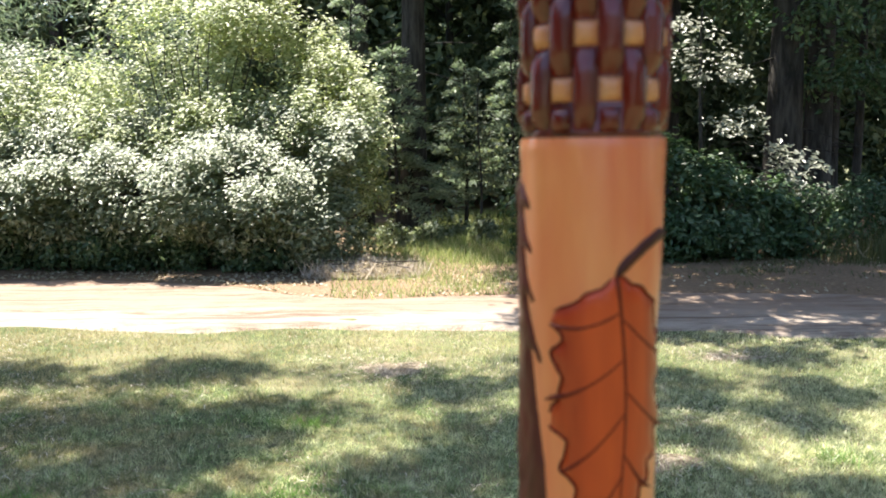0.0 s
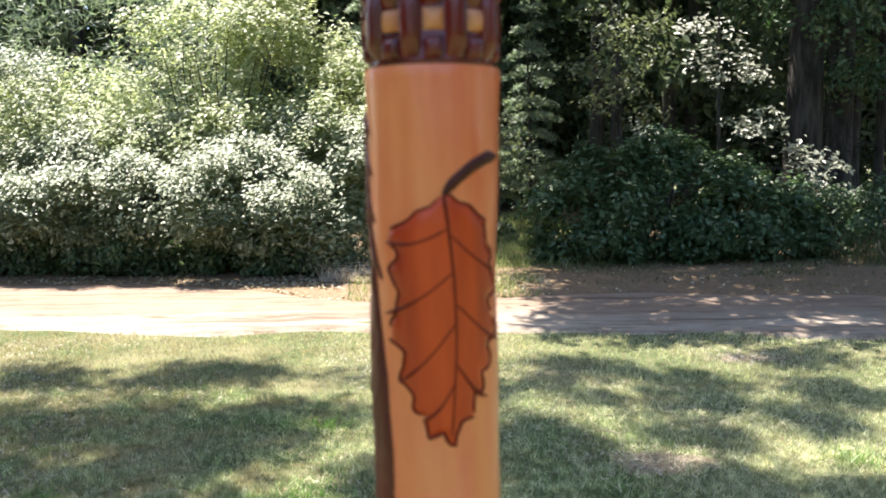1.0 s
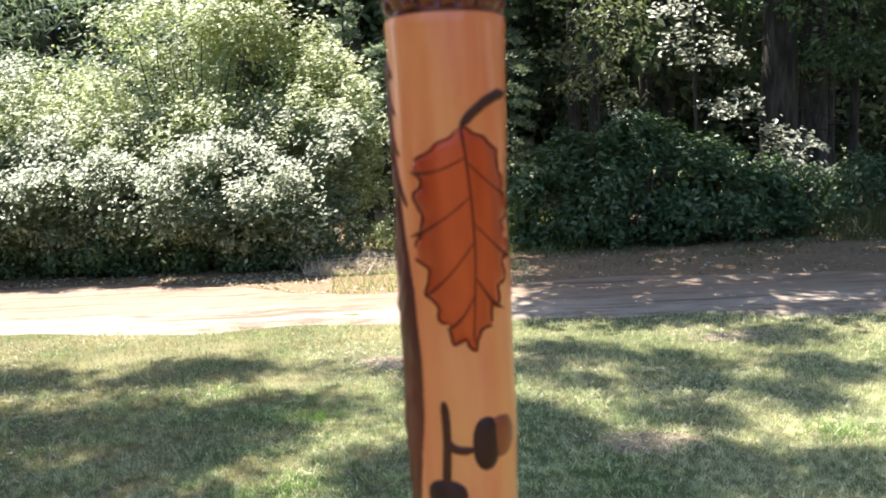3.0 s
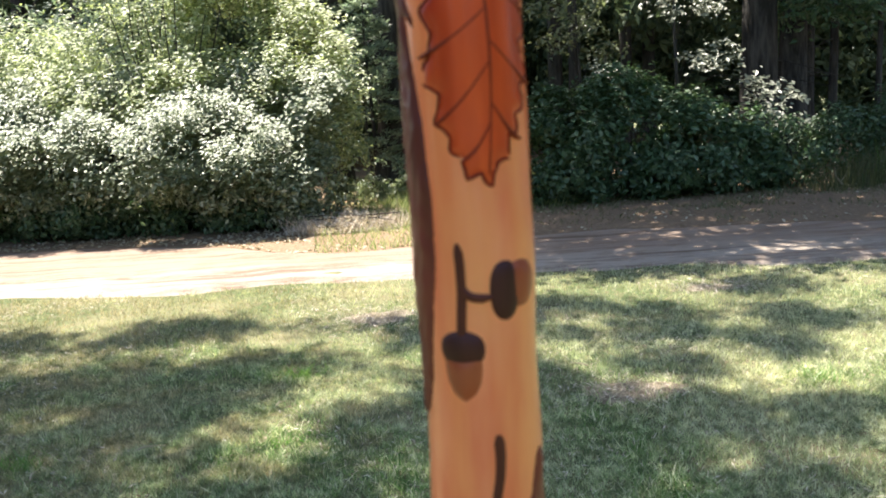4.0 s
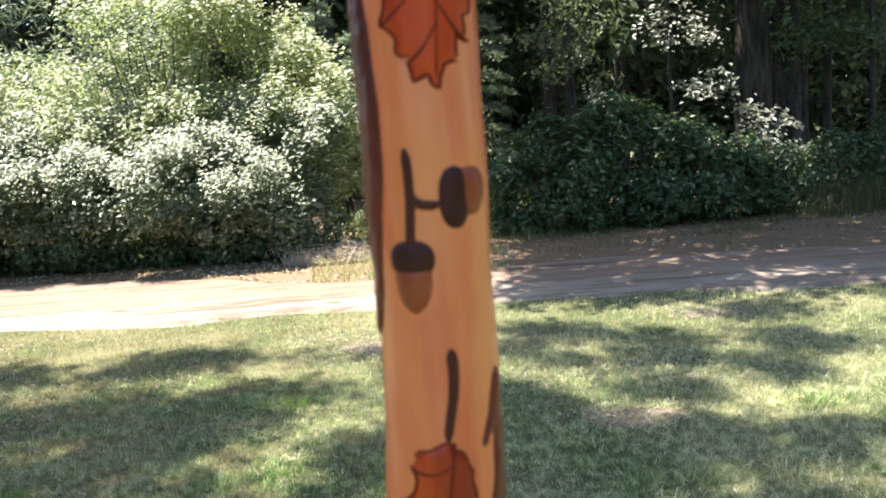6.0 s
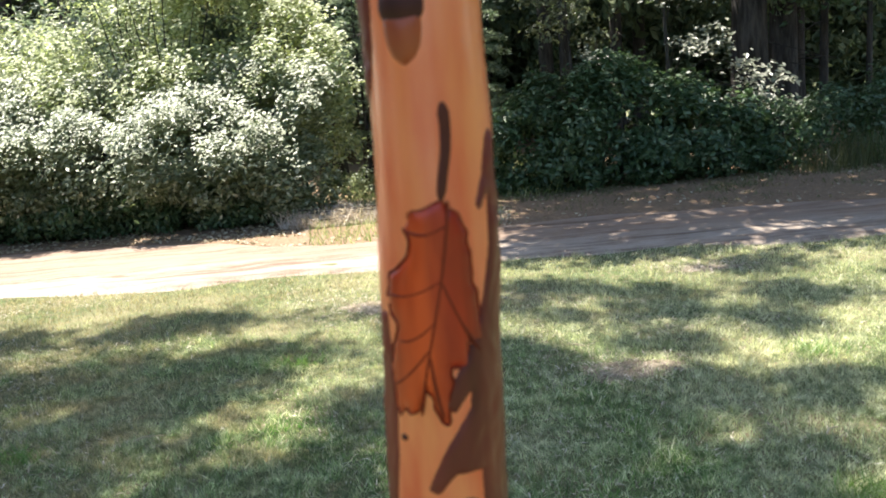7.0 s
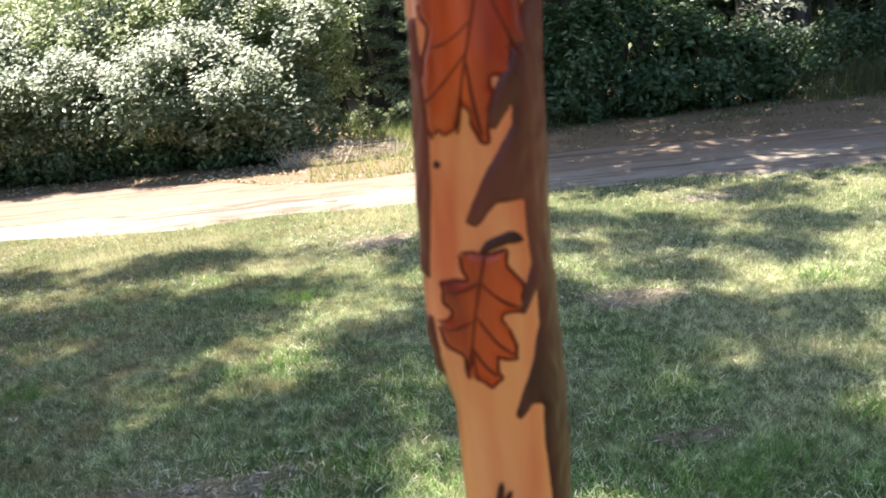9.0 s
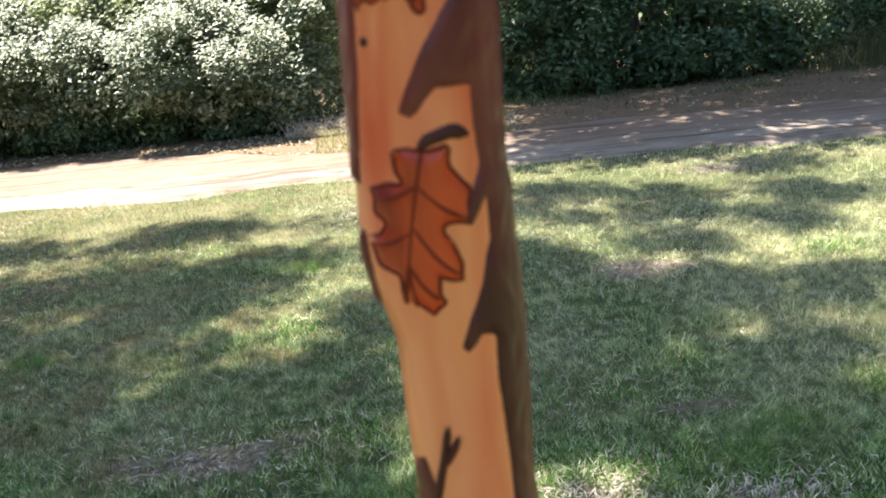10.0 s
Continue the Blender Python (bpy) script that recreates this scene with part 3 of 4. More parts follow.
def tree(name, at, height, radius, clumps, leaf, per, mat, label, lean=(0, 0), deadwood=0, density=1.0, up=0.4, loose=0.55, turned=0.0, slim=0.5, spread=0.16):
    """A trunk with limbs out to clumps of foliage; clumps are (x, y, z, rx, ry, rz) about the foot."""
    ob = thing(name, (*at, 0), label, "tree")
    line = trunk_line(height, lean, 0.04)
    s = np.linspace(0, 1, 14)
    part("trunk", mesh_of("trunk", *tube(line, radius * (1 - 0.75 * s) + radius * 0.35 * np.exp(-s * 30), 18), BARK, True), ob)
    for c in clumps[:16]:
        z0 = max(0.3 * height, min(c[2] - 0.8, 0.95 * height))
        k = z0 / height
        foot = np.array((lean[0] * z0, lean[1] * z0, z0))
        t = np.linspace(0, 1, 6)[:, None]
        limb = foot * (1 - t) + np.array(c[:3]) * t + np.array((0, 0, 0.3)) * np.sin(t * np.pi)
        part("limb", mesh_of("limb", *tube(limb, np.linspace(min(radius * 0.2 * (1.1 - k), 0.03), 0.006, 6), 6), BARK, True), ob)
    for i in range(deadwood):
        z0 = rng.uniform(1.2, min(height * 0.6, 5))
        a = rng.uniform(0, 2 * np.pi)
        d = np.array((math.cos(a), math.sin(a), rng.uniform(-0.25, 0.15))) * rng.uniform(0.6, 1.6)
        t = np.linspace(0, 1, 5)[:, None]
        part("dead_branch", mesh_of("dead_branch", *tube(np.array((0, 0, z0)) + d * t + np.array((0, 0, -0.15)) * t ** 2, np.linspace(0.018, 0.004, 5), 5), BARK, True), ob)
    if len(clumps):
        vs = []
        for c in clumps:
            count = int(70 * density * max(c[3] * c[4], 0.15))
            vs.append(sprigs([c], max(count, 8), per, leaf, spread, up, 0.1, None, loose, turned=turned, slim=slim))
        part("crown", mesh_of("crown", *joined(vs), mat), ob)
    return ob


shade_rng = np.random.default_rng(21)


def above(gx, gy, z):
    """The place at height z whose shadow falls on the ground at gx, gy."""
    return gx + SUN.x / SUN.z * z, gy + SUN.y / SUN.z * z


def crown_over(foot, spots, z0, z1):
    """Foliage clumps of a tall tree standing at foot, over the shaded spots (x, y, rx, ry) of the lawn."""
    out = []
    for gx, gy, rx, ry in spots:
        z = shade_rng.uniform(z0, z1)
        x, y = above(gx, gy, z)
        out.append((x - foot[0], y - foot[1], z, rx, ry, min(rx, ry) * 0.5))
    return out


# tall pines: the crowns of those beside the lawn throw its dappled shade
A, B, C = (-0.66, 18.0), (6.75, 16.5), (3.5, 21.5)
PL, PR = (-7.8, 6.3), (5.6, 4.2)
left_spots = [(-1.7, 3.15, 0.5, 0.26), (-1.15, 2.98, 0.4, 0.12), (-2.0, 3.75, 0.5, 0.28), (-3.5, 6.5, 0.6, 0.42), (-2.15, 6.55, 0.75, 0.30), (-2.1, 5.2, 0.95, 0.42), (-2.9, 5.3, 0.42, 0.32), (-2.3, 4.25, 0.6, 0.38), (-1.45, 4.55, 0.45, 0.25), (-1.2, 5.6, 0.4, 0.15),
              (-0.42, 4.15, 0.25, 0.26), (-1.5, 3.3, 0.8, 0.22), (-0.35, 3.15, 0.30, 0.26), (-2.5, 3.4, 0.6, 0.4), (-3.4, 4.6, 0.6, 0.5), (-4.4, 5.2, 0.8, 0.6), (-3.3, 3.5, 0.8, 0.4),
              (-0.9, 2.5, 0.5, 0.10), (-2.3, 2.5, 0.6, 0.3), (-1.7, 2.2, 0.6, 0.3), (-5.2, 5.9, 0.6, 0.4), (-0.6, 2.25, 0.4, 0.14), (-1.75, 2.8, 0.3, 0.12)]
left_spots = [(gx, gy, rx * 1.0, ry * 0.98) for gx, gy, rx, ry in left_spots]
right_spots = [(1.4, 3.15, 0.3, 0.12), (1.15, 2.85, 0.25, 0.10), (0.78, 3.95, 0.5, 0.34), (0.48, 3.5, 0.4, 0.32), (0.34, 2.85, 0.3, 0.3), (1.3, 2.5, 0.34, 0.24), (1.15, 2.2, 0.4, 0.16), (-0.05, 4.5, 0.45, 0.16), (0.25, 5.0, 0.35, 0.13), (0.1, 5.9, 0.4, 0.1), (0.70, 4.05, 0.5, 0.38), (0.50, 3.55, 0.42, 0.34), (1.42, 4.02, 0.38, 0.15), (1.9, 3.8, 0.45, 0.12), (1.05, 6.5, 0.45, 0.17), (1.48, 5.64, 0.42, 0.12),
               (2.8, 6.95, 0.4, 0.16), (2.93, 5.75, 0.45, 0.15), (2.42, 5.14, 0.45, 0.10), (1.3, 2.45, 0.28, 0.18), (0.36, 2.8, 0.28, 0.30), (0.25, 3.2, 0.34, 0.2),
               (4.0, 5.9, 0.5, 0.25), (3.4, 4.0, 0.5, 0.3), (1.9, 2.3, 0.5, 0.3), (0.5, 2.0, 0.5, 0.14), (2.6, 3.2, 0.4, 0.3)]


def dappled(spots):
    """Each shaded spot broken into smaller clumps of twigs."""
    out = []
    for gx, gy, rx, ry in spots:
        for _ in range(max(3, int(rx * ry * 26))):
            a, r = shade_rng.uniform(0, 2 * np.pi), math.sqrt(shade_rng.uniform()) * 0.85
            out.append((gx + rx * r * math.cos(a), gy + ry * r * math.sin(a), rx * shade_rng.uniform(0.28, 0.5), ry * shade_rng.uniform(0.3, 0.55)))
    return out


# thin outer twigs that only break the sunlight
thin_spots = [(shade_rng.uniform(-3.6, -0.6), shade_rng.uniform(2.3, 6.7), shade_rng.uniform(0.15, 0.35), shade_rng.uniform(0.08, 0.16)) for _ in range(34)]
thin_spots += [(shade_rng.uniform(-2.2, -0.5), shade_rng.uniform(2.4, 3.9), shade_rng.uniform(0.15, 0.3), shade_rng.uniform(0.08, 0.14)) for _ in range(10)]
thin_spots_right = [(shade_rng.uniform(-0.4, 3.2), shade_rng.uniform(2.3, 7.0), shade_rng.uniform(0.12, 0.3), shade_rng.uniform(0.06, 0.12)) for _ in range(22)]
back_spots = [(-1.5, 1.2, 0.8, 0.5), (1.2, 1.0, 0.7, 0.6), (0.45, -0.2, 0.8, 0.6), (-0.4, 1.7, 0.5, 0.2), (0.9, -1.2, 0.8, 0.6), (-0.8, -0.9, 0.8, 0.6)]
tree("pine_tree", PL, 19.0, 0.28, crown_over(PL, dappled(left_spots) + thin_spots, 12.5, 16.0), 0.09, 14, NEEDLE, "tall pine with a bare lower trunk beside the lawn", density=1.7)
tree("pine_tree", PR, 18.0, 0.26, crown_over(PR, dappled(right_spots) + back_spots + thin_spots_right, 12.0, 15.5), 0.09, 14, NEEDLE, "tall pine with a spreading crown over the lawn", density=1.9)


def high_crown(n, z0, z1, r):
    return [(rng.normal() * r, rng.normal() * r * 0.6 + 3.5, rng.uniform(z0, z1), 0.9, 0.8, 0.4) for _ in range(n)]


tree("pine_tree", A, 20.0, 0.30, high_crown(12, 11, 19, 1.5), 0.10, 12, NEEDLE, "tall dark pine with a straight bare trunk", deadwood=12)
tree("pine_tree", C, 19.0, 0.20, high_crown(12, 9, 18, 1.5), 0.10, 12, NEEDLE, "tall slender pine at the edge of the woods", deadwood=9)
shade = []
for gx in np.arange(1.35, 11.5, 0.72):
    for gy in np.arange(7.9, 15.5, 0.5):
        if rng.uniform() < (0.03 if gy < 13.2 else 0.6) or min(math.hypot(gx - 2.3, (gy - 9.6) * 1.5), math.hypot(gx - 3.4, (gy - 9.65) * 1.5)) < 0.42 or (gy > 12.6 and 3.4 < gx < 7.2):
            continue
        shade.append((gx + rng.normal() * 0.12, gy + rng.normal() * 0.12, 0.66, 0.5))
for gx in np.arange(8.0, 11.5, 0.8):
    for gy in np.arange(13.6, 18.5, 0.6):
        shade.append((gx + rng.normal() * 0.12, gy + rng.normal() * 0.12, 0.66, 0.5))
for gx, gy in ((7.35, 13.1), (7.8, 13.6), (8.0, 12.9), (7.6, 12.5), (0.1, 14.3), (0.9, 14.0), (0.5, 15.0), (-0.5, 14.9), (1.5, 14.8), (1.1, 13.4)):
    shade.append((gx, gy, 0.6, 0.4))
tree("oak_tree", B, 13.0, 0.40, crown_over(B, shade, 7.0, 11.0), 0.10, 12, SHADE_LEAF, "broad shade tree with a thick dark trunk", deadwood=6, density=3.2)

# understorey and woods behind
def young_pine(at, height, z0, reach, whorls, label, phase=0.0):
    """A young pine: a thin stem, layers of bare-based branches, and needles along each branch."""
    ob = thing("young_pine", (*at, 0), label, "tree")
    part("trunk", mesh_of("trunk", *tube(trunk_line(height, (0, 0), 0.03), np.linspace(0.05, 0.01, 14), 8), BARK, True), ob)
    needles = []
    for k in range(whorls):
        q = k / (whorls - 1)
        for j in range(4):
            a = phase + k * 1.1 + j * np.pi / 2 + rng.normal() * 0.25
            r = reach * (1.0 - 0.72 * q) * rng.uniform(0.55, 1.25)
            z = z0 + (height - 0.25 - z0) * q + rng.normal() * 0.08
            t = np.linspace(0, 1, 6)[:, None]
            way = np.array((math.cos(a), math.sin(a), 0))
            limb = np.array((0, 0, z)) + way * r * t + np.array((0, 0, 1.0)) * (0.10 * r * np.sin(t * 3.0) - 0.16 * r * t ** 2)
            part("limb", mesh_of("limb", *tube(limb, np.linspace(0.013, 0.004, 6), 5), BARK, True), ob)
            n = int(300 * r)
            u = rng.uniform(0.22, 1.0, n)
            side = np.array((-way[1], way[0], 0))
            out = rng.normal(size=n) * (0.05 + 0.20 * r * (1.08 - u))
            p = np.stack([np.interp(u, t[:, 0], limb[:, i]) for i in range(3)], -1) + side * out[:, None] + rng.normal(size=(n, 3)) * (0.02, 0.02, 0.035)
            p[:, 2] -= np.abs(out) * 0.18
            needles.append(needle_tufts(p, way + side * np.sign(out)[:, None] * 0.6))
    part("crown", mesh_of("crown", *joined(needles), CONIFER), ob)
    return ob


def needle_tufts(at, way, size=0.095):
    """Thin tapering tufts of needles, pointing outwards along the branch."""
    n = len(at)
    along = unit(way + rng.normal(size=(n, 3)) * 0.45 + np.array((0, 0, 0.25)))
    side = unit(np.cross(along, np.array((0, 0, 1.0)) + rng.normal(size=(n, 3)) * 0.5))
    k = (size * rng.uniform(0.6, 1.3, n))[:, None]
    v = np.stack([at - along * k * 0.4, at + side * k * 0.16, at + along * k, at - side * k * 0.16], 1)
    return v.reshape(-1, 3), np.arange(n * 4).reshape(-1, 4)


young_pine((-1.0, 17.0), 4.0, 0.8, 1.25, 11, "young pine with drooping feathery branches before a large trunk", 0.4)
young_pine((0.5, 18.7), 3.9, 0.9, 1.25, 10, "young pine with drooping feathery branches", 0.0)
young_pine((-2.0, 18.7), 5.6, 1.6, 1.1, 11, "small pine sapling beside a large trunk", 1.0)
young_pine((1.7, 20.5), 5.5, 1.0, 1.3, 11, "young pine in the shade behind the glade", 2.0)
tree("small_tree", (4.55, 14.7), 4.3, 0.05, [(0.0, -0.1, 3.75, 0.42, 0.35, 0.30), (0.35, -0.1, 3.35, 0.36, 0.35, 0.16), (-0.35, 0, 3.35, 0.36, 0.35, 0.25), (0.1, -0.2, 3.0, 0.30, 0.3, 0.10), (0.55, -0.2, 3.05, 0.22, 0.3, 0.10), (-0.45, -0.1, 3.9, 0.25, 0.3, 0.15),
                                        (0.1, -0.5, 2.2, 0.30, 0.5, 0.18), (0.55, -0.5, 2.2, 0.34, 0.6, 0.20), (0.9, -0.6, 1.8, 0.30, 0.5, 0.16), (1.5, -0.6, 1.5, 0.40, 0.6, 0.22), (1.2, -0.7, 1.2, 0.28, 0.5, 0.14), (1.75, -0.6, 1.0, 0.24, 0.5, 0.12)],
     0.062, 9, PALE_LEAF, "slender small tree with pale glossy leaves catching the sun", density=2.2, up=1.0, loose=0.35, turned=0.70, spread=0.08)
tree("small_tree", (3.3, 14.6), 2.4, 0.03, [(-0.3, 0, 2.05, 0.30, 0.3, 0.16), (0.1, 0, 1.9, 0.3, 0.3, 0.2), (0.3, -0.1, 1.65, 0.22, 0.3, 0.15)], 0.055, 9, PALE_LEAF, "low slender tree with greyish glossy leaves above a bush", density=3.0, up=1.0, loose=0.5, turned=0.6, spread=0.08)
tree("sapling", (3.0, 15.6), 4.9, 0.035, [(0.5 * math.cos(k * 2.4), 0.35 * math.sin(k * 2.4), 2.5 + 0.2 * k, 0.42, 0.35, 0.16) for k in range(10)], 0.06, 9, OLIVE_LEAF, "thin sapling with olive leaves at the wood's edge", density=3.4, up=0.8, spread=0.11)
tree("sapling", (0.75, 17.2), 3.4, 0.03, [(0.3 * math.cos(k * 2), 0.3 * math.sin(k * 2), 1.4 + 0.25 * k, 0.45, 0.35, 0.2) for k in range(7)], 0.06, 9, OLIVE_LEAF, "thin sapling with pale leaves in a sunny gap", density=1.6)
tree("broadleaf_tree", (9.0, 16.2), 7.5, 0.07, [(rng.normal() * 0.9 - 0.5, rng.normal() * 0.5, rng.uniform(3.0, 6.5), 0.8, 0.6, 0.35) for k in range(16)], 0.075, 10, SHADE_LEAF, "leafy green tree in the shade of the woods", density=2.6)
tree("sapling", (-1.12, 17.2), 2.6, 0.045, [(0.05, 0.1, 2.3, 0.3, 0.25, 0.15), (-0.25, 0, 1.9, 0.25, 0.2, 0.12), (0.3, 0, 1.6, 0.2, 0.2, 0.1)], 0.055, 8, OLIVE_LEAF, "thin bare-stemmed sapling beside a large trunk", density=1.4, up=0.8, spread=0.1)
for gx, gy, r in ((-1.55, 14.2, 0.34), (-0.95, 14.9, 0.28), (0.1, 16.4, 0.36), (-0.35, 15.6, 0.24), (0.75, 15.7, 0.26)):
    bush("low_shrub", (gx, gy, 0), [(gx, gy, r * 0.8, r, r * 0.8, r * 0.8), (gx + r * 0.7, gy + 0.1, r * 0.5, r * 0.7, r * 0.6, r * 0.6)], 90, 9, 0.045, 0.07, BUSH_LEAF, "small green plant growing by the trees", 3, stem_r=0.006, turned=0.3, tuft=0.11)
tree("pine_tree", (-1.98, 19.6), 18.0, 0.26, high_crown(8, 11, 17, 1.3), 0.10, 12, NEEDLE, "dark pine trunk standing behind the bushes", deadwood=8)
tree("pine_tree", (7.75, 17.2), 18.0, 0.30, high_crown(8, 11, 17, 1.3), 0.10, 12, NEEDLE, "thick dark pine trunk in the shade of the woods", deadwood=6)
for k, (tx, ty, tr, th) in enumerate([(0.2, 26, 0.16, 17), (3.6, 19.5, 0.13, 16), (5.2, 21, 0.17, 17), (7.8, 19, 0.15, 15), (8.4, 20.5, 0.12, 15), (9.0, 18, 0.10, 13), (9.8, 21, 0.2, 17),
                                      (-6.5, 23, 0.2, 15), (-9.0, 23, 0.22, 15), (-11, 24, 0.25, 15), (2.4, 26.5, 0.2, 18), (6.6, 24, 0.2, 18), (11.5, 19, 0.2, 16), (-4.2, 24, 0.2, 15)]):
    cl = [(rng.normal() * 1.4, rng.normal() * 1.0, rng.uniform(3.0, th * 0.95), rng.uniform(0.9, 1.6), rng.uniform(0.8, 1.3), rng.uniform(0.5, 1.0)) for _ in range(11)]
    tree("woodland_tree", (tx, ty), th, tr, cl, 0.16, 9, FAR_LEAF, "dark woodland tree standing in deep shade", deadwood=4, density=0.36)["group"] = "trees in the woods"

lobes = [(rng.uniform(-30, 32), rng.uniform(24, 33), rng.uniform(0.3, 15), rng.uniform(1.4, 2.8), rng.uniform(1.0, 1.8), rng.uniform(1.0, 2.4)) for _ in range(460)]
lobes += [(rng.uniform(-6, 8), rng.uniform(30, 34), rng.uniform(2, 14), rng.uniform(1.4, 2.4), 1.4, rng.uniform(1.2, 2.2)) for _ in range(90)]
v, f = sprigs(lobes, 50000, 10, 0.18, 0.35, 0.3, 0.3)
woods = tagged(new("woods", mesh_of("woods", v, f, FAR_LEAF)), "dense dark woods behind the trees", "woods", kind="stuff")
lobes = [(rng.uniform(-26, 26), rng.uniform(-19, -13), rng.uniform(0.5, 6.5), rng.uniform(1.6, 3.0), rng.uniform(1.0, 2.0), rng.uniform(1.2, 2.4)) for _ in range(110)]
v, f = sprigs(lobes, 5000, 8, 0.34, 0.5, 0.3, 0.2)
# unseen woods added at both sides, cutting sky light in the lawn's shade
side = [(sx * rng.uniform(13.5, 18), rng.uniform(-14, 9), rng.uniform(0.5, 14), rng.uniform(1.2, 2.0), rng.uniform(1.6, 3.0), rng.uniform(1.2, 2.4)) for sx in (-1, 1) for _ in range(75)]
v, f = joined([(v, f), sprigs(side, 7000, 8, 0.40, 0.5, 0.3, 0.2)])
woods_behind = tagged(new("unseen_woods", mesh_of("unseen_woods", v, f, FAR_LEAF)), "unseen woods added around the lawn to block sky light", "woods", kind="stuff")


lobes = [(rng.uniform(-36, 38), rng.uniform(34, 39), rng.uniform(0.3, 22), rng.uniform(2.0, 3.5), rng.uniform(1.2, 2.0), rng.uniform(1.6, 3.0)) for _ in range(340)]
v, f = sprigs(lobes, 32000, 8, 0.55, 0.6, 0.3, 0.2)
far_woods = tagged(new("far_woods", mesh_of("far_woods", v, f, FAR_LEAF)), "deep shaded woods in the distance", "woods", kind="stuff")


def off_the_gap(c):
    gx, gy = c[:, 0] - SUN.x / SUN.z * c[:, 2], c[:, 1] - SUN.y / SUN.z * c[:, 2]
    return ~((np.abs(gx - 0.9) < 2.2) & (gy < 23.5)) & ~((gx < 0.5) & (gy < 18.5)) & ~((np.abs(gx - 5.2) < 1.7) & (gy > 12.8) & (gy < 15.3))


lobes = [(rng.uniform(-16, 20), rng.uniform(17, 28), rng.uniform(8, 15), rng.uniform(1.0, 2.0), rng.uniform(1.0, 1.8), rng.uniform(0.5, 1.0)) for _ in range(170)]
v, f = sprigs(lobes, 2000, 8, 0.28, 0.4, 0.6, 0.2, off_the_gap)
canopy = tagged(new("canopy", mesh_of("canopy", v, f, FAR_LEAF)), "high leafy canopy of the woods", "canopy", kind="stuff")
lobes = [(rng.uniform(-14, -5.0), rng.uniform(16.5, 19.0), rng.uniform(1.5, 6.5), rng.uniform(0.8, 1.5), 0.9, rng.uniform(0.5, 1.0)) for _ in range(44)]
v, f = sprigs(lobes, 4200, 12, 0.13, 0.2, 0.9, 0.3, slim=0.14)
thicket = tagged(new("thicket", mesh_of("thicket", v, f, CONIFER)), "blue-green conifer thicket behind the bushes", "thicket", kind="stuff")

# dry brush heaped where the bush ends, and tall dry grass by the lane
n = 4200
a, r = rng.uniform(0, 2 * np.pi, n), np.sqrt(rng.uniform(0, 1, n))
heap = np.stack([0.85 * r * np.cos(a), 0.40 * r * np.sin(a), 0.02 + 0.26 * (1 - r ** 1.5) * rng.uniform(0.2, 1.2, n) * (0.6 + 0.4 * np.sin(9 * r * np.cos(a) + 1))], -1)
brush = thing("brush_heap", (-1.15, 11.6, 0), "low heap of pale dry brush and leaves on the verge", "brush")
part("dry_leaves", mesh_of("dry_leaves", *leaf_quads(heap, rng.normal(size=(n, 3)) * 0.7 + np.array((0, -0.4, 0.8)), 0.065, 0.18), PALE_LITTER), brush)
tagged(part("dry_grass", mesh_of("dry_grass", *blades(heap[:900] * np.array((1.1, 1.1, 0.3)), 0.22, 0.006, 0.6), PALE_LITTER), brush), kind="stuff")
for k in range(16):
    a = rng.uniform(0, np.pi)
    c = np.array((rng.uniform(-0.6, 0.6), rng.uniform(-0.25, 0.25), rng.uniform(0.05, 0.22)))
    d = np.array((math.cos(a), math.sin(a) * 0.5, rng.uniform(-0.1, 0.2))) * rng.uniform(0.25, 0.6)
    part("twig", mesh_of("twig", *tube([c - d, c, c + d], [0.008, 0.007, 0.003], 5), BARK, True), brush)
for at, count, hgt in (((7.0, 12.9), 500, 0.55), ((7.9, 13.1), 450, 0.6), ((6.4, 12.6), 200, 0.35)):
    p = np.stack([rng.normal(size=count) * 0.3, rng.normal(size=count) * 0.2, np.full(count, -0.01)], -1)
    clump = thing("tall_grass", (*at, 0), "tuft of tall dry grass beside the lane", "grass")
    tagged(part("foliage", mesh_of("foliage", *blades(p, hgt, 0.006, 0.22), VERGE_BLADE if at[0] < 7.5 else BLADE), clump), kind="stuff")

pale_branch = thing("dry_branch", (6.55, 12.7, 0), "pale bent dry branch lying by the tall grass", "branch")
part("limb", mesh_of("limb", *tube([(-0.12, 0, 0.34), (-0.10, 0, 0.2), (-0.02, 0, 0.08), (0.12, 0, 0.03), (0.3, 0.05, 0.05)], [0.008, 0.014, 0.018, 0.018, 0.008], 7), STRAW, True), pale_branch)
part("side_twig", mesh_of("side_twig", *tube([(-0.03, 0, 0.09), (0.05, -0.02, 0.2), (0.08, -0.02, 0.28)], [0.009, 0.007, 0.003], 6), STRAW, True), pale_branch)
for gx, gy, turn, size in ((-1.55, 4.0, 20, 0.16), (-2.05, 3.75, 100, 0.10), (-0.95, 4.55, 60, 0.09), (0.9, 4.9, 150, 0.12), (1.75, 3.3, 40, 0.11), (-1.2, 2.6, 10, 0.12), (2.2, 5.6, 75, 0.1), (-0.4, 2.9, 130, 0.09)):
    q = thing("fallen_twig", (gx, gy, 0.0), "small pale twig lying in the lawn", "twig", "twigs on the lawn")
    q.rotation_euler.z = radians(turn)
    part("stick", mesh_of("stick", *tube([(-size / 2, 0, 0.006), (-size * 0.1, size * 0.06, 0.016), (size / 2, -size * 0.04, 0.008)], [0.005, 0.004, 0.002], 6), STRAW, True), q)

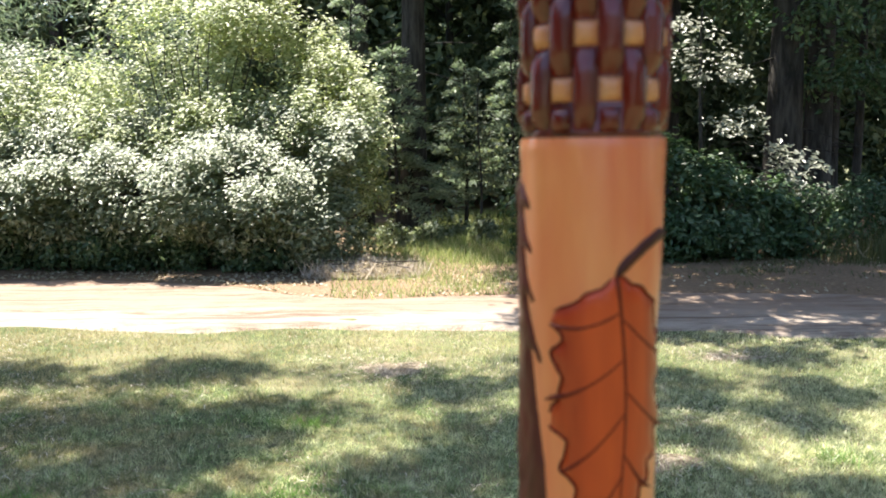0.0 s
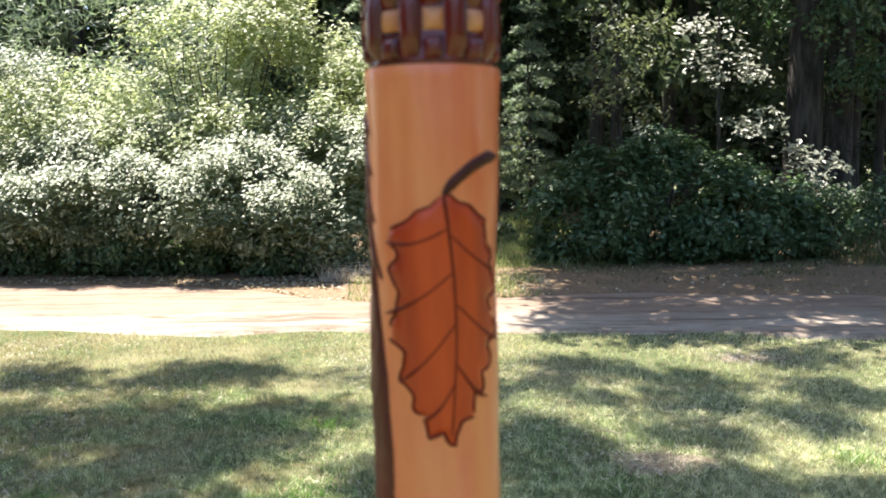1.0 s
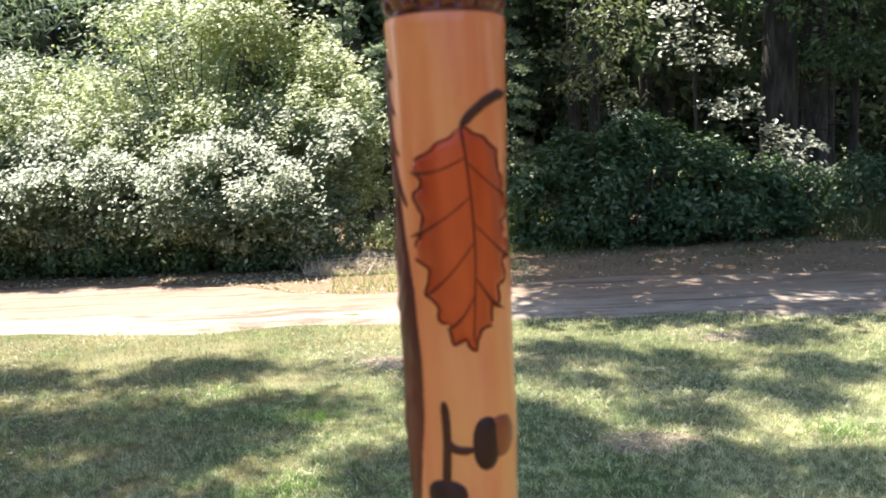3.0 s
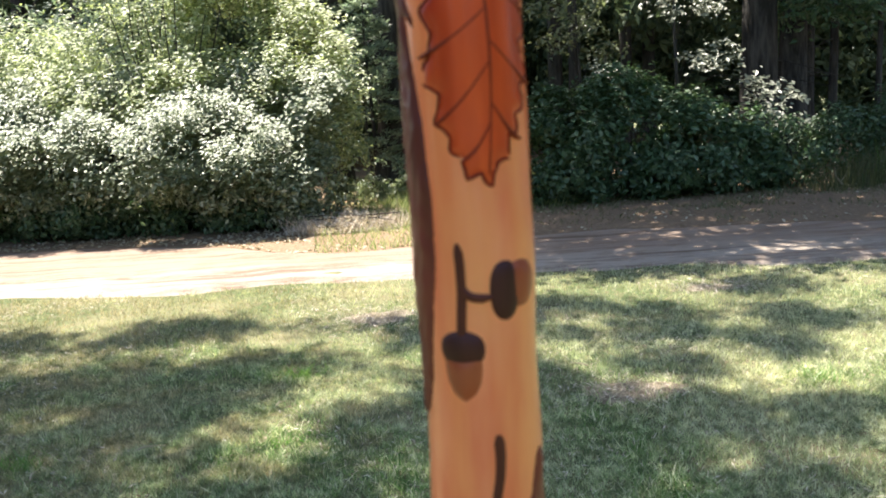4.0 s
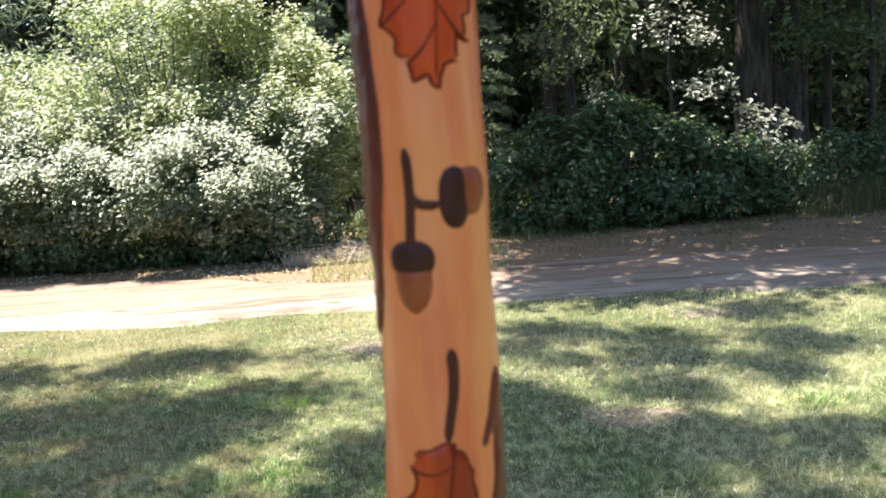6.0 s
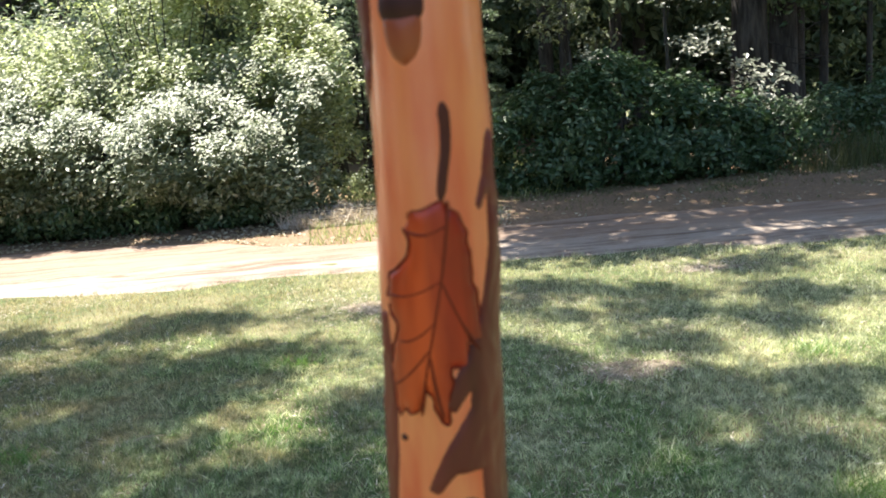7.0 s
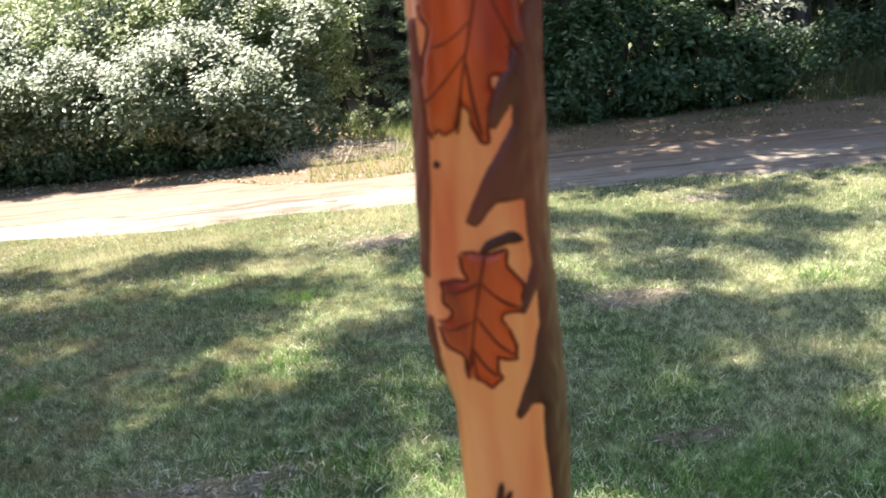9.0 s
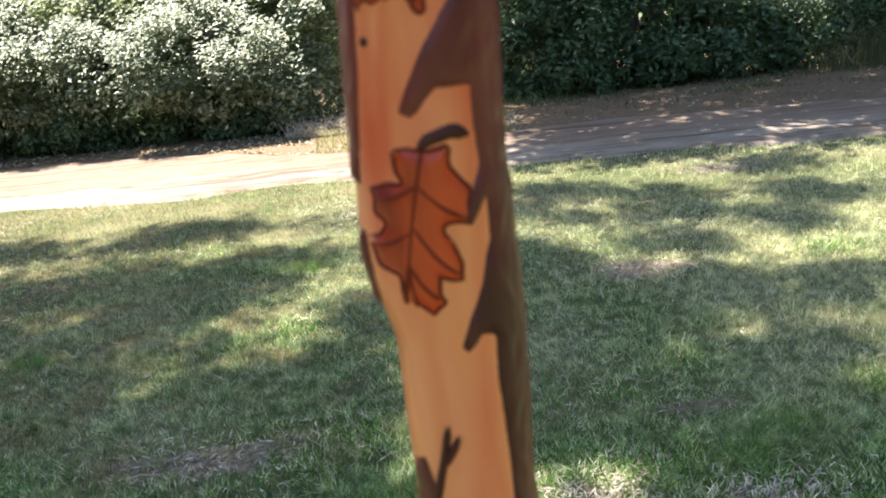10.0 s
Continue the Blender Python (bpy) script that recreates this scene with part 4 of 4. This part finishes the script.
# coarse tufts standing up out of the lawn
spots = [(-1.55, 2.45), (-1.3, 2.35), (0.95, 2.35), (1.15, 2.5), (0.6, 2.25), (-2.2, 3.9), (2.3, 2.9), (-0.3, 2.3), (1.6, 2.75), (-0.9, 5.1), (2.2, 4.4), (-1.9, 2.6)]
for gx, gy in spots:
    p = np.stack([rng.normal(size=150) * 0.09, rng.normal(size=150) * 0.06, np.full(150, -0.015)], -1)
    clump = thing("grass_tuft", (gx, gy, 0), "bright green tuft of coarse grass in the lawn", "grass", "tufts in the lawn")
    tagged(part("foliage", mesh_of("foliage", *blades(p, 0.07, 0.003, 0.8), TUFT), clump), kind="stuff")

# ---- carved walking stick ----
D, Z0 = 0.026, 1.7405


def axis_x(h):
    return np.interp(h, [-14, -9.0, -8.4, -7.8, -4.5, 0], [-0.06, -0.06, -0.14, -0.14, 0, 0])


def stick_r(h, a=0.0):
    r = np.interp(h, [-67, -12, -10.5, -9.1, -8.5, -7.6, -6, -4, -2, -0.75, 0.5, 0.64, 0.66], [0.40, 0.45, 0.45, 0.46, 0.515, 0.51, 0.50, 0.49, 0.49, 0.50, 0.52, 0.525, 0.50])
    return r + 0.009 * np.sin(h * 2.1 + 2 * np.cos(a)) + 0.006 * np.sin(h * 4.7 + a * 2) + 0.005 * np.cos(h * 1.1 + a * 3)


def on_stick(s, h, off=0.0):
    """A point of the stick's skin: s along the girth from the front, h along its length, both in stick widths."""
    s, h = np.asarray(s, float), np.asarray(h, float)
    a = s / 0.5
    r = stick_r(h, a) + off
    return np.stack([(axis_x(h) + r * np.sin(a)) * D, -r * np.cos(a) * D, Z0 + h * D], -1)


stick = thing("walking_stick", (0, 0, 0), "varnished walking stick carved with leaves and acorns, on lawn", "walking stick")


def shaft_mesh():
    hs = np.concatenate([np.linspace(-(Z0 + 0.06) / D, -12, 60), np.arange(-11.95, 0.665, 0.045)])
    sides = 96
    a = np.linspace(-np.pi / 2, np.pi / 2, sides + 1)[:-1]
    H, S = np.meshgrid(hs, a, indexing="ij")
    v = on_stick(S, H).reshape(-1, 3)
    n = len(hs)
    i, j = np.meshgrid(np.arange(n - 1), np.arange(sides), indexing="ij")
    k = (j + 1) % sides
    return v, np.stack([i * sides + j, i * sides + k, (i + 1) * sides + k, (i + 1) * sides + j], -1).reshape(-1, 4)


part("shaft", mesh_of("shaft", *shaft_mesh(), SHAFT, True), stick, "pale orange varnished wood shaft")


def resample(pts, step, closed=False):
    p = np.asarray(list(pts) + ([pts[0]] if closed else []), float)
    seg = np.linalg.norm(np.diff(p, axis=0), axis=1)
    d = np.concatenate([[0], np.cumsum(seg)])
    n = max(int(d[-1] / step), 3)
    q = np.linspace(0, d[-1], n + 1)
    out = np.stack([np.interp(q, d, p[:, 0]), np.interp(q, d, p[:, 1])], -1)
    return out[:-1] if closed else out


def relief(outline, height, soft=0.05, step=0.035, rough=0.0):
    """A carved relief: the outline (girth, length) filled with a fine mesh that follows the stick and swells from its rim."""
    rim = resample(outline, step, True)
    lo, hi = rim.min(0), rim.max(0)
    gx, gy = np.meshgrid(np.arange(lo[0], hi[0], step), np.arange(lo[1], hi[1], step), indexing="ij")
    inner = np.stack([gx.ravel() + 0.3 * step * np.sin(gy.ravel() * 90), gy.ravel()], -1)

    def rim_gap(p):
        a, b = rim, np.roll(rim, -1, 0)
        ab = b - a
        t = np.clip(((p[:, None] - a) * ab).sum(-1) / np.maximum((ab ** 2).sum(-1), 1e-12), 0, 1)
        return np.linalg.norm(p[:, None] - (a + ab * t[..., None]), axis=-1).min(1)

    a, b = rim, np.roll(rim, -1, 0)
    cross = ((a[:, 1] > inner[:, None, 1]) != (b[:, 1] > inner[:, None, 1])) & (inner[:, None, 0] < (b[:, 0] - a[:, 0]) * (inner[:, None, 1] - a[:, 1]) / (b[:, 1] - a[:, 1] + 1e-12) + a[:, 0])
    inner = inner[(cross.sum(1) % 2) == 1]
    inner = inner[rim_gap(inner) > step * 0.45]
    from_rim = len(rim)
    pts = np.concatenate([rim, inner])
    edges = [(i, (i + 1) % from_rim) for i in range(from_rim)]
    out = delaunay_2d_cdt([Vector(p) for p in pts], edges, [], 1, 1e-6)
    xy = np.array([tuple(p) for p in out[0]])
    gap = rim_gap(xy)
    off = height * (1 - np.exp(-gap / soft)) + 0.004 - 0.009 * (gap < 1e-4)
    off = off + rough * np.sin(xy[:, 0] * 31 + 3 * np.sin(xy[:, 1] * 5)) * (0.4 + np.sin(xy[:, 1] * 13 + 2 * np.sin(xy[:, 0] * 17))) * np.minimum(gap / 0.05, 1)
    v = on_stick(xy[:, 0], xy[:, 1], off)
    return v, np.array([f for f in out[2] if len(f) == 3])


def line_on(pts, width, taper=1.0, height=0.012, step=0.04):
    """A burnt line or rounded twig along the skin."""
    p = resample(pts, step)
    t = unit(np.gradient(p, axis=0))
    nrm = np.stack([-t[:, 1], t[:, 0]], -1)
    k = np.linspace(0, 1, len(p))
    w = (width * (1 + (taper - 1) * k) * np.minimum(1, np.sqrt(np.minimum(k, 1 - k) * len(p) * 0.45 + 0.12)))[:, None]
    rows = []
    for k, o in ((-1, -0.006), (-0.55, height * 0.85), (0, height), (0.55, height * 0.85), (1, -0.006)):
        q = p + nrm * w * k
        rows.append(on_stick(q[:, 0], q[:, 1], o))
    v = np.stack(rows, 1).reshape(-1, 3)
    n = len(p)
    i, j = np.meshgrid(np.arange(n - 1), np.arange(4), indexing="ij")
    f = np.stack([i * 5 + j, i * 5 + j + 1, (i + 1) * 5 + j + 1, (i + 1) * 5 + j], -1).reshape(-1, 4)
    return v, f[:, ::-1]


# outlines of the carved leaves, clockwise from the stem: across and down, as parts of the leaf's width and length
LEAF_LONG = [(0.0, 0.0), (0.20, 0.05), (0.33, 0.11), (0.36, 0.20), (0.42, 0.24), (0.40, 0.29), (0.49, 0.37), (0.43, 0.42), (0.38, 0.43), (0.42, 0.50), (0.49, 0.57), (0.40, 0.60), (0.34, 0.60), (0.40, 0.70), (0.28, 0.71), (0.30, 0.80), (0.20, 0.80),
             (0.20, 0.90), (0.08, 0.90), (0.03, 1.0), (-0.05, 0.94), (-0.16, 0.96), (-0.18, 0.87), (-0.28, 0.86), (-0.26, 0.78), (-0.40, 0.74), (-0.35, 0.68), (-0.33, 0.62), (-0.47, 0.58), (-0.46, 0.50), (-0.38, 0.45), (-0.36, 0.37), (-0.45, 0.31),
             (-0.40, 0.26), (-0.34, 0.23), (-0.44, 0.18), (-0.40, 0.13), (-0.22, 0.08)]
LEAF_TOOTHED = [(0.0, 0.0), (0.14, 0.04), (0.26, 0.14), (0.32, 0.30), (0.42, 0.46), (0.50, 0.60), (0.46, 0.68), (0.32, 0.60), (0.36, 0.74), (0.18, 0.72), (0.20, 0.86), (0.18, 1.0), (0.06, 0.92), (-0.02, 0.82), (-0.08, 0.92),
                (-0.16, 0.97), (-0.24, 0.93), (-0.30, 0.99), (-0.40, 0.88), (-0.44, 0.74), (-0.40, 0.66), (-0.33, 0.58), (-0.42, 0.52), (-0.50, 0.42), (-0.48, 0.34), (-0.32, 0.27), (-0.24, 0.19), (-0.34, 0.12), (-0.28, 0.06), (-0.10, 0.02)]
LEAF_BROAD = [(0.05, 0.0), (0.26, -0.02), (0.30, 0.10), (0.46, 0.22), (0.50, 0.42), (0.24, 0.44), (0.36, 0.60), (0.42, 0.78), (0.16, 0.76), (0.22, 0.92), (0.08, 1.0), (-0.04, 0.93), (-0.18, 0.95), (-0.16, 0.74), (-0.36, 0.74), (-0.50, 0.56),
              (-0.28, 0.46), (-0.44, 0.38), (-0.48, 0.24), (-0.14, 0.20), (-0.20, 0.08), (-0.24, 0.0)]
# side veins: where each leaves the midrib, and where it ends
RIBS_LONG = [(0.13, -0.44, 0.18), (0.30, -0.50, 0.47), (0.50, -0.38, 0.74), (0.74, -0.20, 0.89), (0.15, 0.44, 0.31), (0.42, 0.48, 0.60), (0.66, 0.32, 0.82)]
RIBS_TOOTHED = [(0.10, -0.30, 0.13), (0.34, -0.46, 0.42), (0.64, -0.38, 0.84), (0.34, 0.44, 0.66), (0.66, 0.15, 0.96), (0.52, -0.30, 0.62)]
RIBS_BROAD = [(0.20, -0.40, 0.30), (0.48, -0.42, 0.58), (0.20, 0.44, 0.40), (0.44, 0.36, 0.74), (0.66, -0.15, 0.90), (0.68, 0.16, 0.90)]


def carved_leaf(top, length, width, tilt, stem, label, shape, ribs, bend=0.06, lift=0.03, seed=0.0):
    c, s = math.cos(tilt), math.sin(tilt)

    def place(x, d):
        x, d = x * width, d * length
        return top[0] + x * c + d * s, top[1] - d * c + x * s

    def rib(d):
        return bend * math.sin(d * 3.1 + seed)

    outline = resample([place(x, d) for x, d in shape], 0.045, True)
    k = np.arange(len(outline))
    outline = outline + 0.010 * np.stack([np.sin(k * 1.7 + seed) + np.sin(k * 0.9 + 2 * seed), np.sin(k * 1.3 + 1 + seed)], -1)
    outline = [tuple(q) for q in outline]
    ob = part("carved_leaf", mesh_of("carved_leaf", *relief(outline, lift), STAIN, True), stick, label)
    k0 = 0
    while k0 < len(outline) - 4:
        k1 = min(k0 + int(rng.integers(9, 24)), len(outline))
        stroke = outline[k0:k1 + 1] + (outline[:1] if k1 == len(outline) else [])
        part("burnt_rim", mesh_of("burnt_rim", *line_on(stroke, rng.uniform(0.005, 0.019), rng.uniform(0.4, 1.6), 0.016, 0.03), VEIN, True), ob)
        k0 = k1 + int(rng.integers(0, 3))
    part("midrib", mesh_of("midrib", *line_on([place(rib(d), d) for d in np.linspace(0, 0.95, 10)], 0.024, 0.5, lift + 0.010), VEIN, True), ob)
    for d0, x1, d1 in ribs:
        pts = [place(rib(d0) + (x1 - rib(d0)) * k, d0 + (d1 - d0) * k + 0.03 * math.sin(k * 3.1)) for k in np.linspace(0, 0.98, 7)]
        part("vein", mesh_of("vein", *line_on(pts, 0.030, 0.7, lift + 0.007), VEIN, True), ob)
    part("leaf_stem", mesh_of("leaf_stem", *line_on(stem + [top], 0.058, 0.75, 0.024), BURNT, True), ob, "dark burnt stem")
    return ob


carved_leaf((0.08, -0.29), 1.92, 1.05, 0.015, [(0.56, -0.02), (0.44, -0.03), (0.30, -0.09), (0.17, -0.19)], "long red-brown carved oak leaf with burnt veins", LEAF_LONG, RIBS_LONG)
carved_leaf((0.03, -5.0), 1.86, 0.92, -0.10, [(0.09, -4.24), (0.10, -4.42), (0.09, -4.62), (0.05, -4.85)], "red-brown carved oak leaf with a toothed tip on a thin stem", LEAF_TOOTHED, RIBS_TOOTHED, seed=1.3)
carved_leaf((-0.07, -7.66), 1.10, 0.72, -0.10, [(0.26, -7.60), (0.16, -7.56), (0.0, -7.60)], "small red-brown carved leaf with a curled stem", LEAF_BROAD, RIBS_BROAD, seed=2.4)


def ellipse(cx, cy, rx, ry, p=2.0, n=40):
    out = []
    for k in range(n):
        a = 2 * math.pi * k / n
        ca, sa = math.cos(a), math.sin(a)
        out.append((cx + rx * math.copysign(abs(ca) ** (2 / p), ca), cy + ry * math.copysign(abs(sa) ** (2 / p), sa)))
    return out


# two acorns on a forked twig
twig = part("acorn_twig", mesh_of("acorn_twig", *line_on([(-0.175, -2.64), (-0.16, -2.8), (-0.155, -3.05), (-0.17, -3.3), (-0.175, -3.46)], 0.045, 1.0, 0.028), BURNT, True), stick, "dark burnt twig holding two acorns")
part("side_twig", mesh_of("side_twig", *line_on([(-0.155, -2.98), (-0.10, -3.07), (0.0, -3.09), (0.10, -3.08)], 0.042, 1.0, 0.028), BURNT, True), twig)
acorn = part("acorn", mesh_of("acorn", *relief([(-0.335, -3.54), (-0.340, -3.68), (-0.320, -3.79), (-0.275, -3.88), (-0.215, -3.93), (-0.175, -3.955), (-0.135, -3.93), (-0.075, -3.88), (-0.03, -3.79), (-0.01, -3.68), (-0.015, -3.54)], 0.055, 0.08), ACORN_NUT, True), stick, "brown carved acorn hanging down")
part("cap", mesh_of("cap", *relief(ellipse(-0.175, -3.50, 0.195, 0.155, 2.3), 0.05, 0.06), ACORN_CAP, True), acorn, "dark cap")
acorn = part("acorn", mesh_of("acorn", *relief(ellipse(0.36, -3.0, 0.17, 0.20, 2.2), 0.05, 0.08), ACORN_NUT, True), stick, "brown carved acorn lying sideways")
part("cap", mesh_of("cap", *relief(ellipse(0.21, -3.04, 0.14, 0.25, 2.3), 0.05, 0.06), ACORN_CAP, True), acorn, "dark cap")


def bark_strip(outline, label, lift=0.025):
    return part("bark_strip", mesh_of("bark_strip", *relief(outline, lift, 0.03, 0.04, 0.009), BARK_DARK, True), stick, label)


# bark left on the wood, with carved tufts along its edge
bark_strip([(-1.5, 0.46), (-0.95, 0.42), (-0.68, 0.32), (-0.55, 0.15), (-0.62, 0.13), (-0.70, 0.16), (-0.64, -0.02), (-0.54, -0.17), (-0.60, -0.18), (-0.68, -0.12), (-0.62, -0.34), (-0.51, -0.53), (-0.58, -0.54), (-0.64, -0.46),
            (-0.56, -0.72), (-0.43, -0.98), (-0.52, -0.95), (-0.60, -0.86), (-0.54, -1.2), (-0.43, -1.7), (-0.37, -2.3), (-0.37, -2.8), (-0.42, -3.3), (-0.51, -3.8), (-0.62, -4.1), (-0.75, -4.2), (-1.2, -4.25), (-1.75, -4.0), (-1.85, -2.0), (-1.8, -0.8),
            (-1.7, 0.2)], "dark red-brown bark strip with flame-like tufts")
bark_strip([(0.60, -4.4), (0.50, -4.55), (0.44, -4.8), (0.33, -5.08), (0.40, -5.14), (0.49, -5.0), (0.47, -5.4), (0.38, -5.8), (0.24, -6.15), (0.06, -6.48), (-0.02, -6.72), (0.08, -6.76), (0.20, -6.60), (0.20, -6.72), (0.02, -7.0), (-0.12, -7.26),
            (-0.19, -7.43), (-0.08, -7.47), (0.06, -7.30), (0.30, -7.30), (0.30, -7.5), (0.33, -7.8), (0.24, -8.0), (0.16, -8.15), (0.24, -8.21), (0.36, -8.03), (0.36, -8.3), (0.24, -8.6), (0.09, -8.85), (0.0, -9.02), (0.06, -9.08), (0.18, -8.96), (0.27, -8.98),
            (0.26, -9.3), (0.29, -9.6), (0.33, -10.0), (0.34, -10.6), (0.33, -11.4), (0.3, -12.2), (0.5, -12.6), (0.8, -12.2), (0.85, -9), (0.78, -6.5), (0.72, -5.0)], "dark brown bark strip with carved spurs along its edge")
bark_strip([(-0.52, -5.9), (-0.46, -6.4), (-0.47, -7.2), (-0.56, -7.9), (-0.72, -7.9), (-0.78, -6.5), (-0.66, -5.9)], "narrow dark strip of bark along the wood")
bark_strip([(-0.55, -8.2), (-0.50, -8.45), (-0.56, -8.75), (-0.68, -8.75), (-0.68, -8.2)], "short dark patch of bark")
bark_strip([(-0.40, -9.9), (-0.30, -10.15), (-0.34, -10.5), (-0.5, -10.9), (-0.66, -10.5), (-0.56, -9.95)], "dark patch of bark beside a carved twig")

# a forked twig low on the stick, and a knot
fork = part("forked_twig", mesh_of("forked_twig", *line_on([(-0.16, -9.62), (-0.21, -9.85), (-0.27, -10.05), (-0.33, -10.25)], 0.034, 1.2, 0.04), BURNT, True), stick, "dark burnt forked twig")
part("side_twig", mesh_of("side_twig", *line_on([(-0.08, -9.70), (-0.13, -9.80), (-0.23, -9.95)], 0.034, 1.0, 0.04), BURNT, True), fork)
part("knot", mesh_of("knot", *relief(ellipse(-0.40, -6.98, 0.045, 0.035), 0.012, 0.02, 0.015), BURNT, True), stick, "small dark knot")

# carved mask, kept as one plain relief
part("carved_mask", mesh_of("carved_mask", *relief(ellipse(-1.12, -0.75, 0.30, 0.50, 2.8), 0.06, 0.08), CARVED, True), stick, "orange carved oval relief set in the bark")


# woven collar at the top
def weave_core():
    hs = np.array([0.645, 0.66, 0.70, 1.2, 1.8, 2.6, 3.2, 3.4, 3.5, 3.6, 3.62])
    rs = np.array([0.48, 0.50, 0.48, 0.48, 0.48, 0.48, 0.52, 0.46, 0.30, 0.12, 0.0])
    a = np.linspace(0, 2 * np.pi, 48, endpoint=False)
    v = np.stack([rs[:, None] * np.sin(a) * D, -rs[:, None] * np.cos(a) * D, Z0 + hs[:, None] * D + 0 * a], -1).reshape(-1, 3)
    i, j = np.meshgrid(np.arange(len(hs) - 1), np.arange(48), indexing="ij")
    k = (j + 1) % 48
    return v, np.stack([i * 48 + j, i * 48 + k, (i + 1) * 48 + k, (i + 1) * 48 + j], -1).reshape(-1, 4)


collar = part("collar", mesh_of("collar", *weave_core(), WEAVE_DARK, True), stick, "glossy dark red collar carved like basketwork")


def block(wa, hh, rise, base=0.485):
    """A rounded block on the collar's front, wa radians wide and hh high."""
    n = 7
    q = np.linspace(-1, 1, n)
    A_, H_ = np.meshgrid(q, q, indexing="ij")
    bulge = (np.clip(1 - np.abs(A_) ** 4, 0, 1) * np.clip(1 - np.abs(H_) ** 4, 0, 1)) ** 0.5
    r = base + rise * bulge
    v = np.stack([r * np.sin(A_ * wa / 2) * D, -r * np.cos(A_ * wa / 2) * D, H_ * hh / 2 * D], -1).reshape(-1, 3)
    i, j = np.meshgrid(np.arange(n - 1), np.arange(n - 1), indexing="ij")
    return v, np.stack([i * n + j, (i + 1) * n + j, (i + 1) * n + j + 1, i * n + j + 1], -1).reshape(-1, 4)


pale = mesh_of("pale_strand", *block(math.radians(19), 0.16, 0.040, 0.48), WEAVE_PALE, True)
dark = mesh_of("dark_strand", *block(math.radians(20), 0.56, 0.075, 0.475), WEAVE_DARK, True)
for row in range(7):
    for col in range(18):
        under = (row + col) % 2 == 0
        ob = part("pale_strand" if under else "dark_strand", pale if under else dark, collar)
        ob.matrix_basis = Matrix.Translation((0, 0, Z0 + (0.97 + row * 0.37) * D)) @ Matrix.Rotation(math.radians(col * 20 + 4), 4, "Z")
bead = mesh_of("bead", *block(math.radians(18), 0.17, 0.06, 0.475), WEAVE_DARK, True)
for col in range(0, 18, 2):
    ob = part("bead", bead, collar)
    ob.matrix_basis = Matrix.Translation((0, 0, Z0 + 0.765 * D)) @ Matrix.Rotation(math.radians(col * 20 + 4), 4, "Z")
